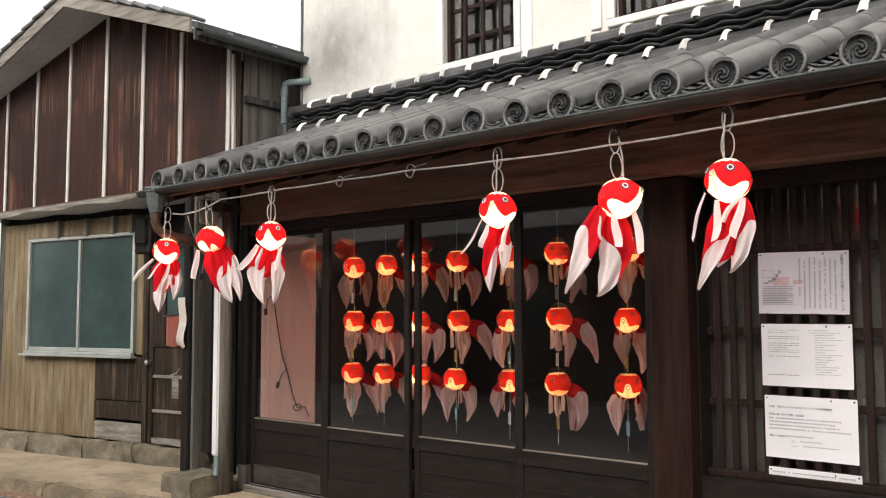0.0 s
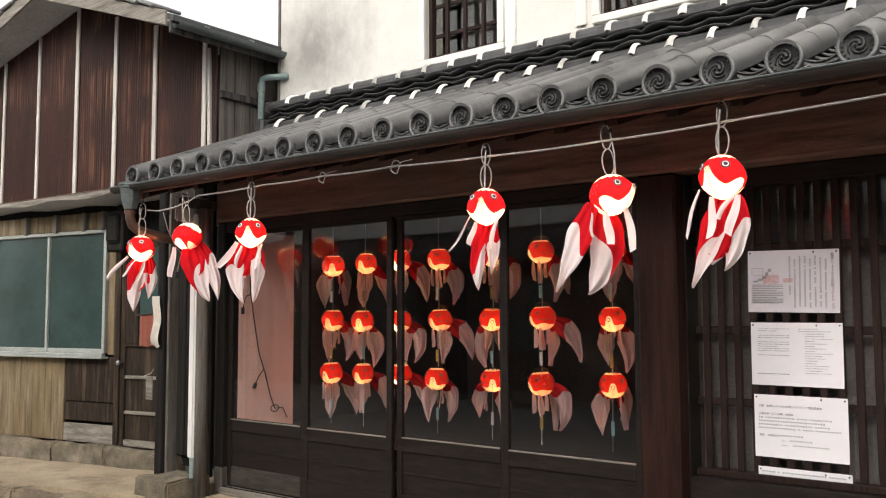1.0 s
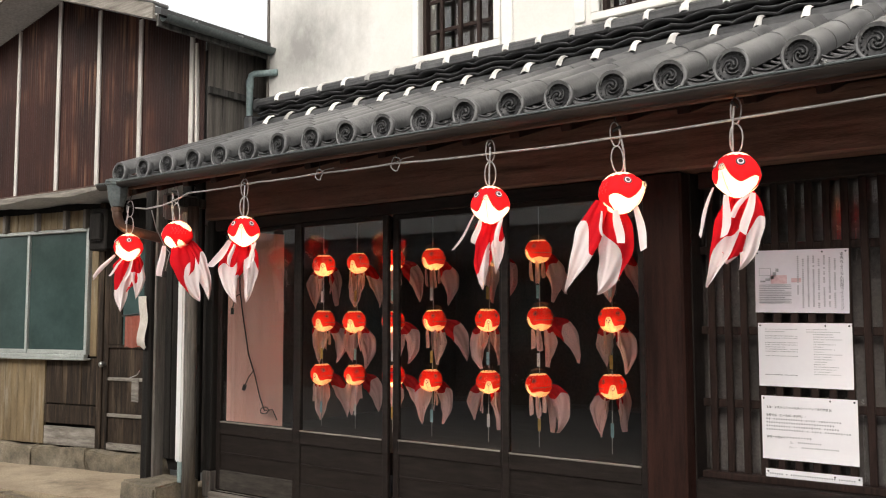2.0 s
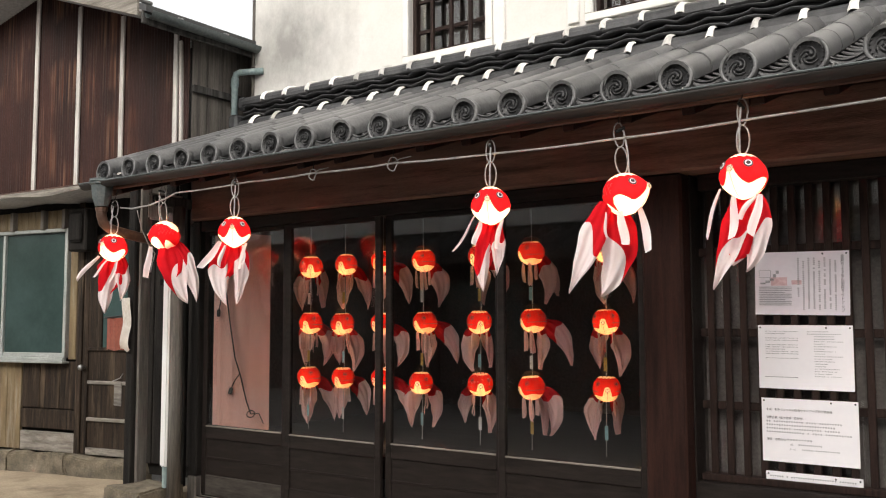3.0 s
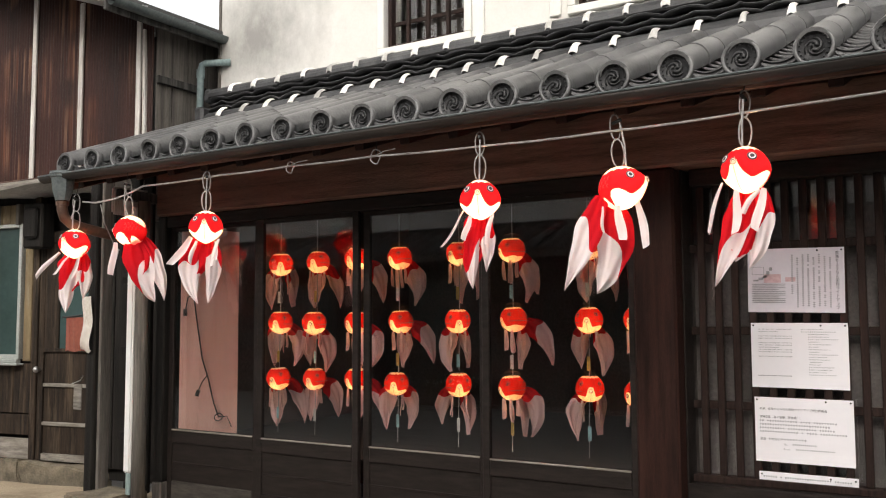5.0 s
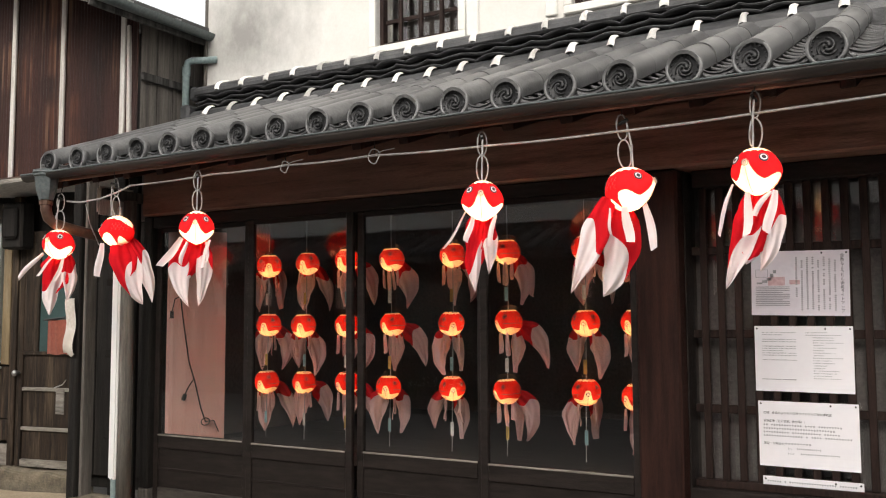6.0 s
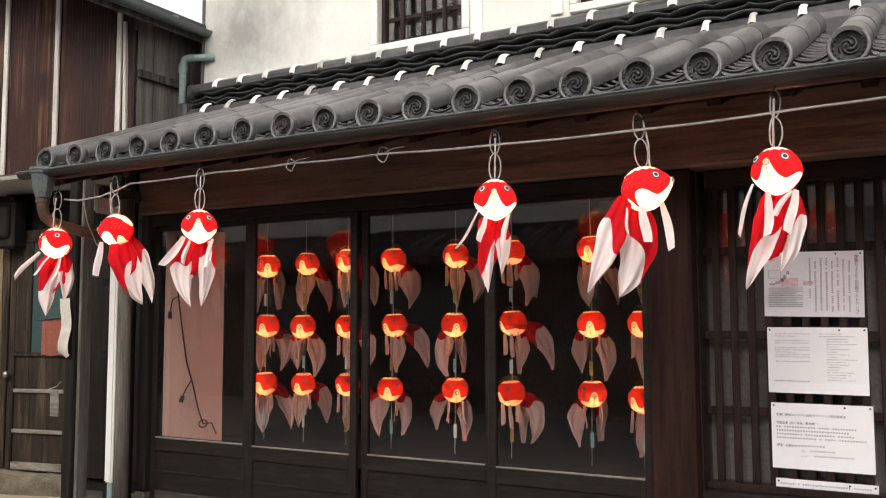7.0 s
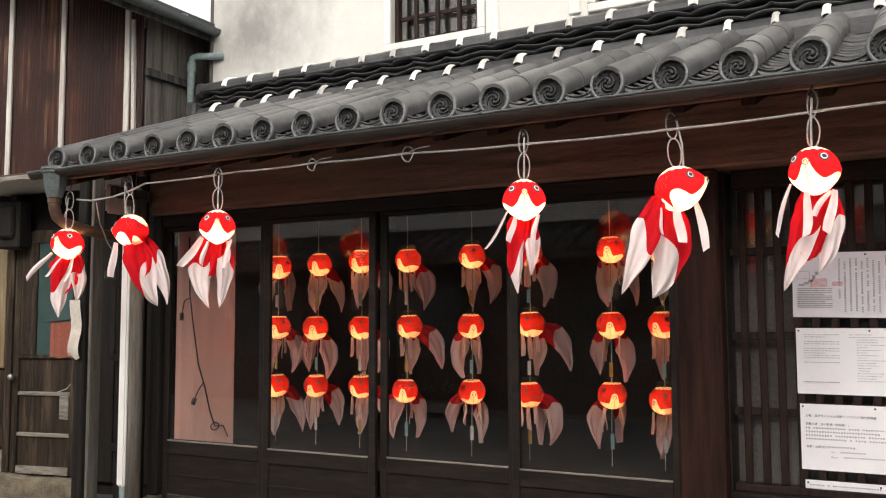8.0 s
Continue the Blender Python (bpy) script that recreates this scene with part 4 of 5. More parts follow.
# old door
nd = low("door", M_BROWNWOOD, 1.46, 1.52, -0.012, 0.03, 0.13, 2.05, label="worn wooden door with a small glazed light")
low("door_stile", M_BROWNWOOD, 2.03, 2.09, -0.012, 0.03, 0.13, 2.05, nd)
for z0, z1 in ((0.13, 0.19), (0.42, 0.45), (0.74, 0.77), (1.03, 1.06), (1.95, 2.05)):
    low("door_rail", M_GREYWOOD_H if z1 < 1 else M_BROWNWOOD, 1.521, 2.029, -0.014, 0.028, z0, z1, nd)
low("door_panel", M_BROWNWOOD, 1.521, 2.029, 0.006, 0.02, 0.191, 1.03, nd, bevel=0)
low("glazed_light", M_TEAL, 1.68, 2.029, 0.004, 0.012, 1.061, 1.95, nd, "teal obscured glass", bevel=0)
low("inner_stile", M_BROWNWOOD, 1.521, 1.679, -0.010, 0.02, 1.061, 1.95, nd)
b = bmesh.new()
bmesh.ops.create_uvsphere(b, u_segments=14, v_segments=10, radius=0.026, matrix=Matrix.Translation((1.49, -0.055, 0.885)))
part("door_knob", b, M_STEEL, nd, "round steel door knob", smooth=True, m=LOW)
part("knob_stem", tube([(1.49, -0.01, 0.885), (1.49, -0.05, 0.885)], 0.012, 8), M_STEEL, nd, m=LOW)
for i in range(5):
    low("wall_board", M_BLACKPLANK, 2.1 + 0.17 * i, 2.262 + 0.17 * i, 0.0, 0.03, 0.1, 2.35)
# stone footing
for i, (s0, s1) in enumerate(((-0.95, -0.25), (-0.24, 0.62), (0.63, 1.35), (1.36, 2.2))):
    part("footing_stone", rough_block(s0, s1, -0.08, 0.1, -0.12, 0.115, 0.038, 8, 11 + i), M_STONE, neighbour, m=LOW)
# soffit under the overhang: sagging sheet and boards
part("overhang_soffit", grid(lambda i, j: (-8.0 + 4.1 * i / 30, (0.02 + 0.065 * (-8.0 + 4.1 * i / 30 + 4.5)) * (1 - j) + 0.75 * j, 2.375 - 0.02 * j + 0.014 * math.sin(i * 0.9 + j)), 30, 1), M_SOFFIT, neighbour, "sagging pale sheet under the overhang", smooth=True)
for s in (0.1, 0.55, 0.95, 1.22):
    part("wall_bracket", box(s - 0.02, s + 0.02, -0.06, 0.0, 2.12, 2.30, 0.006), M_GREYWOOD, neighbour, m=LOW)
meter = thing("meter_box", (-5.2, 0.25, 2.0), "dark grey electricity meter box on the wall", "meter")
part("case", box(1.40, 1.62, -0.16, -0.02, 1.90, 2.28, 0.015), M_BLACKPLANK, meter, m=LOW)
part("cover", box(1.43, 1.59, -0.19, -0.161, 1.98, 2.24, 0.02), M_BLACKPLANK, meter, m=LOW)

# things hung on the neighbour's door and post
bag = thing("red_letter_pouch", (-4.05, -0.12, 1.2), "faded red leather pouch hung beside the old door", "pouch")
part("pouch", grid(lambda i, j: (-4.265 + 0.255 * i / 10, -0.15 - 0.035 * math.sin(math.pi * i / 10) * (0.5 + 0.5 * j / 10) + 0.006 * math.sin(i * 1.9), 1.07 + 0.24 * j / 10 + 0.006 * math.sin(i)), 10, 10), M_REDBAG, bag, smooth=True)
part("back", box(-4.265, -4.01, -0.149, -0.14, 1.075, 1.315, 0.003), M_REDBAG, bag)
part("bar", tube([(-4.29, -0.16, 1.315), (-3.93, -0.16, 1.34)], 0.008, 6), M_BLACKCABLE, bag)
card = thing("stained_card", (-3.88, -0.24, 1.25), "stained curling white card pinned on the post", "card")
part("sheet", grid(lambda i, j: (-3.965 + 0.115 * i / 8 + 0.012 * (1 - j / 14), -0.236 - 0.022 * math.sin(j * 0.55) * (1 - j / 16) - 0.01 * (i / 8) ** 2, 1.06 + 0.40 * j / 14 + (0.035 * (abs(i - 5) / 5) if j == 0 else 0)), 8, 14), M_CARD, card, smooth=True)
tag = thing("hanging_tag", (-3.98, -0.22, 0.75), "small grey metal plate hung on the post", "tag")
part("plate", box(-4.09, -4.0, -0.20, -0.192, 0.66, 0.84, 0.004), M_GREYWOOD_H, tag)
part("hook", tube([(-4.11, -0.198, 0.84), (-4.02, -0.198, 0.865), (-3.95, -0.225, 0.90)], 0.004, 5), M_STEEL, tag)

# ---- the far side of the lane, seen mirrored in the glass ----
opp = thing("opposite_house", (-3, -10, 0), "timber and plaster house with tiled lean-to across the lane", "house")
part("wall", box(-16, 12, -9.2, -9, -0.14, 2.9, 0), M_DARKPLANK, opp)
for i in range(7):
    x = -14 + 3.3 * i
    w = part("window", box(x, x + 1.6, -9.0, -8.96, 0.7, 2.0, 0.01), M_GREYWOOD, opp, "plain wooden window")
    part("pane", box(x + 0.08, x + 0.78, -8.965, -8.955, 0.78, 1.92, 0), M_TEAL, w)
    part("pane", box(x + 0.82, x + 1.52, -8.965, -8.955, 0.78, 1.92, 0), M_TEAL, w)
oroof = part("roof", grid(lambda i, j: (-16.5 + 29 * i, -8.0 - 1.05 * j, 2.37 + 0.42 * j), 1, 1), M_TILE_DARK, opp, "grey tiled lean-to roof")
me_orow = mesh_of("tile_row", tube([(0, 0, 0), (0, -1.05, 0.42)], 0.075, 8), M_TILE, True)
for i in range(92):
    piece("tile_row", me_orow, oroof, pose(-16.3 + 0.31 * i, -8.0, 2.39))
part("eave_board", box(-16.5, 12.5, -8.06, -8.01, 2.24, 2.34, 0.005), M_GREYWOOD, opp)
part("upper_wall", box(-16, 12, -9.25, -9.05, 2.92, 5.0, 0), M_PLASTER_GREY, opp, "grey weathered plaster")
for i in range(5):
    x = -13 + 5.0 * i
    part("upper_window", box(x, x + 1.5, -9.05, -9.02, 3.5, 4.5, 0.01), M_DARKPLANK, opp, "dark barred window")
part("upper_roof", box(-16.5, 12.5, -12, -8.4, 5.0, 5.2, 0.02), M_TILE_DARK, opp)
# added out of view: a dark mass that cuts sky light from this end
unseen_house = thing("lane_end_house", (12, -4, 0), "added dark house out of view, closing the lane", "house")
part("wall", box(12, 12.2, -12, 6, -0.14, 5, 0), M_DARKPLANK, unseen_house)
part("roof", box(11.4, 16, -12, 6, 5, 5.15, 0.02), M_TILE_DARK, unseen_house)
planter = thing("flower_trough", (-5.6, -7.6, -0.14), "grey planter trough with small white flowers", "planter")
part("trough", box(-6.3, -5.1, -7.75, -7.45, -0.139, 0.12, 0.02), M_GREYWOOD, planter)
lv = bmesh.new()
for i in range(160):
    p = Vector((random.uniform(-6.25, -5.15), random.uniform(-7.72, -7.48), 0.10 + random.uniform(0, 0.28)))
    own = bmesh.new()
    bmesh.ops.create_grid(own, x_segments=1, y_segments=1, size=0.035, matrix=Matrix.Translation(p) @ Euler([random.uniform(-1, 1) for _ in range(3)]).to_matrix().to_4x4())
    join(lv, own)
part("leaves", lv, M_LEAF, planter, kind="stuff")
fl = bmesh.new()
for i in range(40):
    p = Vector((random.uniform(-6.2, -5.2), random.uniform(-7.7, -7.45), 0.26 + random.uniform(0, 0.15)))
    own = bmesh.new()
    bmesh.ops.create_icosphere(own, subdivisions=1, radius=0.022, matrix=Matrix.Translation(p))
    join(fl, own)
part("flowers", fl, M_FLOWER, planter, kind="stuff")

# ---- goldfish lanterns ----
RX, RY, RZ = 0.100, 0.097, 0.094


def lantern_point(a, h, outdoor):
    """A point of the body's skin at the angle a from the nose and the height h from -1 to 1."""
    h = max(-0.999, min(0.96 if outdoor else 0.86, h))
    q = math.sqrt(max(0, 1 - h * h))
    d = min(a % (2 * math.pi), -a % (2 * math.pi))
    if outdoor:
        nose = 0.022 * math.exp(-(d / 0.42) ** 2) * math.exp(-((h - 0.15) / 0.42) ** 2)
        keel = 1 - 0.38 * h * h if h < 0 else 1 - 0.10 * h
        rib = 0.0024 * abs(math.sin(4 * a))
    else:
        nose, keel, rib = 0.004 * math.exp(-(d / 0.4) ** 2), 1.0, 0.0022 * abs(math.sin(6 * a))
    return Vector(((RX * q + nose - rib) * math.cos(a), (RY * q * keel - rib) * math.sin(a), RZ * h))


def lantern_skin(lo_edge, hi_edge, outdoor):
    """Rows of the body between two wavy lines of latitude; nose towards +x."""
    n, rows = 64, 8

    def f(i, j):
        a = 2 * math.pi * i / n
        lo, hi = lo_edge(a), hi_edge(a)
        return lantern_point(a, lo + (hi - lo) * j / rows, outdoor)
    bm = grid(f, n, rows, None, True)
    bmesh.ops.remove_doubles(bm, verts=bm.verts, dist=0.0004)
    return bm


def bump_at(d, c, w):
    return math.exp(-((d - c) / w) ** 2)


def belly_line(a):
    """Upper edge of the white belly: a muzzle at the nose, cheeks drawn down, a red fin root on each flank."""
    d = min(a, 2 * math.pi - a)
    return -0.23 + 0.62 * bump_at(d, 0, 0.21) - 0.20 * bump_at(d, 0.72, 0.32) + 0.10 * bump_at(d, 1.4, 0.3) - 0.58 * bump_at(d, 1.92, 0.15) - 0.50 * bump_at(d, math.pi, 0.9)


def cap_line(a):
    """Lower edge of the scalloped white crown, which runs down the back."""
    d = min(a, 2 * math.pi - a)
    return 0.74 + 0.07 * abs(math.sin(6 * a)) - 0.62 * bump_at(d, math.pi, 0.75)


def belly_line_small(a):
    d = min(a, 2 * math.pi - a)
    return -0.55 + 0.70 * math.exp(-(d / 0.30) ** 4) + 0.10 * bump_at(d, 1.15, 0.4)


def cap_line_small(a):
    return 0.72 + 0.06 * abs(math.sin(8 * a))


def bulge(at, r, flat, mat, name, parent, label=""):
    b = bmesh.new()
    d = Vector(at).normalized()
    m = Matrix.Translation(at) @ d.to_track_quat("Z", "Y").to_matrix().to_4x4() @ Matrix.Diagonal((1, 1, flat, 1))
    bmesh.ops.create_uvsphere(b, u_segments=16, v_segments=6, radius=r, matrix=m)
    return part(name, b, mat, parent, label, smooth=True)


def ribbon(start, end, w, face, parent, mats, seed):
    """A narrow hanging strip of cloth with a slant-cut end, broad side towards face."""
    a, e = Vector(start), Vector(end)
    nn = Vector(face).normalized()
    sd = (e - a).cross(nn).normalized()
    ln = (e - a).length

    def f(i, j):
        v = j / 12
        u = i / 4 - 0.5
        ww = w * (0.62 + 0.5 * math.sin(math.pi * min(1, v * 0.8)))
        tip = 0.22 * w / max(w, 0.02) * u * max(0, v - 0.6) * ln * math.sin(seed * 5)
        bend = 0.010 * math.sin(v * 3.6 + seed)
        return a.lerp(e, v) + sd * (ww * u + bend * v) + nn * (0.012 * math.sin(v * 4.2 + seed) * v + 0.006 * math.cos(u * 5 + seed)) + (e - a).normalized() * tip
    return part("fin", grid(f, 4, 12), mats, parent, smooth=True)


def lobe(root, ctrl, tip, hw, red, slope, face, parent, seed, mats):
    """One lobe of the tail: a leaf of thin cloth along a bent spine, red at the root and white towards its point."""
    p0, p1, p2 = Vector(root), Vector(ctrl), Vector(tip)
    nn = Vector(face).normalized()
    nu, nv, nb = 14, 30, 13

    def f(i, j):
        u = 2 * i / nu - 1
        line = max(0.06, min(0.94, red + slope * u + 0.07 * math.sin(3 * u + seed)))
        v = line * j / nb if j <= nb else line + (1 - line) * (j - nb) / (nv - nb)
        c = p0 * (1 - v) ** 2 + p1 * 2 * v * (1 - v) + p2 * v * v
        t = ((p1 - p0) * (1 - v) + (p2 - p1) * v).normalized()
        sd = t.cross(nn).normalized()
        w = hw * (math.sin(math.pi * (0.13 + 0.87 * v) ** 0.9) ** 0.85 if v < 0.999 else 0.0)
        w *= 1 + 0.10 * math.sin(8 * v + seed + 1.3 * (u > 0)) + 0.05 * math.sin(19 * v + 2 * seed)
        fold = 0.016 * math.sin(u * 3.6 + seed + v * 2.5) * (0.35 + v) + 0.006 * math.sin(u * 9 - 2 * v + seed) - 0.35 * hw * u * u * (1 - 0.5 * v)
        return c + sd * u * w + nn * fold
    ob = part("tail", grid(f, nu, nv), mats, parent, "red cloth tail with white tips", smooth=True)
    for k, p in enumerate(ob.data.polygons):
        p.material_index = 0 if k // nu < nb else 1
    return ob


def goldfish(outdoor, seed, lobes, fins, yaw=0.0, right=0.0):
    """A goldfish lantern at the origin, nose towards +x, the middle of its body at height 0.
    Outdoors the lobes and fins hang in the upright plane whose level line points at the angle right, as (along, up, out)."""
    where = "under the eave" if outdoor else "in shop window"
    fish = thing("goldfish_lantern", (0, 0, 0), "lit red and white paper goldfish lantern " + where, "lantern", "lanterns under the eave" if outdoor else "lanterns in the shop window")
    bl, cl = (belly_line, cap_line) if outdoor else (belly_line_small, cap_line_small)
    top = 0.96 if outdoor else 0.86
    part("body", lantern_skin(bl, cl, outdoor), M_RED_SHADE if outdoor else M_RED_THIN, fish, "glowing red paper", smooth=True)
    part("belly", lantern_skin(lambda a: -0.999, bl, outdoor), M_WHITE_SHADE if outdoor else M_WHITE_THIN, fish, "glowing white paper", smooth=True)
    part("cap", lantern_skin(cl, lambda a: top, outdoor), M_WHITE_SHADE if outdoor else M_WHITE_THIN, fish, "scalloped white paper crown", smooth=True)
    b = bmesh.new()
    bmesh.ops.create_icosphere(b, subdivisions=2, radius=0.02 if outdoor else 0.012, matrix=Matrix.Translation((0.012, 0, -0.01) if outdoor else (0.050, 0, -0.046)))
    part("bulb", b, M_BULB if outdoor else M_BULB_IN, fish, smooth=True)
    for sgn in (-1, 1):
        at = lantern_point(radians(40 if outdoor else 44) * sgn, 0.43 if outdoor else 0.36, outdoor)
        k = 1.0 if outdoor else 0.86
        e = bulge(at * 1.004, 0.0195 * k, 0.16, M_INK, "eye", fish, "black-ringed round eye")
        bulge(at * 1.016, 0.0150 * k, 0.16, M_PAPER if outdoor else M_RED_SHADE, "iris", e)
        bulge(at * 1.030, 0.0100 * k, 0.16, M_INK, "pupil", e)
    mz = 0.018 if outdoor else -0.012
    mx = lantern_point(0, mz / RZ, outdoor).x
    no = bulge((mx, 0, mz), 0.0135, 0.3, M_WHITE_SHADE, "mouth", fish)
    ring = lambda r, n: [(mx + 0.0035, r * math.cos(2 * math.pi * k / n), mz + r * math.sin(2 * math.pi * k / n)) for k in range(n + 1)]
    part("lip", tube(ring(0.0125, 16), 0.0013, 5), M_INK, no)
    if not outdoor:
        for ang in (0, 90, 180, 270):
            c, q = math.cos(radians(ang)), math.sin(radians(ang))
            part("lip_petal", tube([(mx + 0.004, 0.005 * c, mz + 0.005 * q), (mx + 0.004, 0.011 * c, mz + 0.011 * q)], 0.0022, 5), M_INK, no)
    else:
        part("lip_mark", tube(ring(0.006, 10), 0.001, 4), M_INK, no)
    # belt wire and rib lines
    if not outdoor:
        part("wire_belt", tube([lantern_point(2 * math.pi * k / 40, -0.16, False) * 1.012 for k in range(4, 37)], 0.0021, 4), M_INK, fish)
        for k in range(1, 8):
            part("wire_rib", tube([lantern_point(radians(45 * k), h / 10, False) * 1.004 for h in range(-9, 9)], 0.0007, 3), M_COPPER, fish)
    part("seam", tube([lantern_point(0, h / 10, outdoor) * 1.008 for h in range(-9, 1)], 0.0011, 4), M_INK, fish)
    # scale marks on the flanks
    for sgn in (-1, 1):
        sc = bmesh.new()
        for r in range(3):
            for q in range(5):
                a = radians(98 + 13 * q + 6 * (r % 2))
                h = 0.04 + 0.17 * r
                pts = [lantern_point(sgn * (a + radians(6 * math.cos(t))), h + 0.08 * math.sin(t), outdoor) * 1.01 for t in (-1.3, -0.6, 0.0, 0.6, 1.3)]
                tube(pts, 0.0013, 3, sc)
        part("scale_marks", sc, M_INK, fish)
    white, redc = (M_WHITE_CLOTH, M_RED_CLOTH) if outdoor else (M_WHITE_CLOTH_DIM, M_RED_CLOTH_DIM)
    phi = radians(right - yaw)
    if outdoor:
        ax, out = Vector((math.cos(phi), math.sin(phi), 0)), Vector((math.sin(phi), -math.cos(phi), 0))
    else:
        ax, out = Vector((1, 0, 0)), Vector((0, -1, 0))
    at3 = lambda p: ax * p[0] + Vector((0, 0, p[1])) + out * (p[2] if len(p) > 2 else 0.0)
    for k, (p0, p1, p2, hw, red, slope) in enumerate(lobes):
        face = out if outdoor else Vector((0.75, 0.60, 0.2) if p2[2] < 0 else (0.92, 0.30, 0.2))
        lobe(at3(p0), at3(p1), at3(p2), hw, red, slope, face, fish, seed * 1.7 + 2.3 * k, [redc, white])
    for k, (p0, p1, w) in enumerate(fins):
        ribbon(at3(p0), at3(p1), w, out, fish, white, seed + 1.9 * k)
    if outdoor:
        turn = Matrix.Rotation(radians(-yaw + 28 + 17 * math.sin(seed * 2.3)), 3, "Z")
        loop = lambda r, h, zc: [turn @ Vector((r * math.sin(2 * math.pi * k / 16), 0.004 * math.sin(k), zc - h * math.cos(2 * math.pi * k / 16))) for k in range(17)]
        part("hanging_loop", tube(loop(0.027, 0.062, 0.152), 0.0035, 6), M_CABLE, fish, "twisted grey flex loop")
        part("hanging_loop", tube(loop(0.022, 0.056, 0.268), 0.0035, 6), M_CABLE, fish)
        part("flex", tube([(0.03, 0.0, 0.085), (0.034, 0.002, 0.18), (0.022, 0.004, 0.28)], 0.0045, 6), M_CABLE, fish)
        part("tie", tube([(-0.012, 0, 0.285), (0.03, 0, 0.295)], 0.008, 6), M_BLACKCABLE, fish)
        part("hook_wire", tube([(0.005, 0.0, 0.32), (0.0, 0.01, 0.37), (-0.004, 0.02, 0.42)], 0.0025, 5), M_BLACKCABLE, fish)
    else:
        for yy in (-0.03, 0.0, 0.03):
            part("top_wire", tube([(0.058 * math.cos(math.pi * k / 10), yy + 0.004 * math.sin(k), 0.080 + 0.036 * math.sin(math.pi * k / 10)) for k in range(11)], 0.0022, 4), M_COPPER, fish)
    return fish


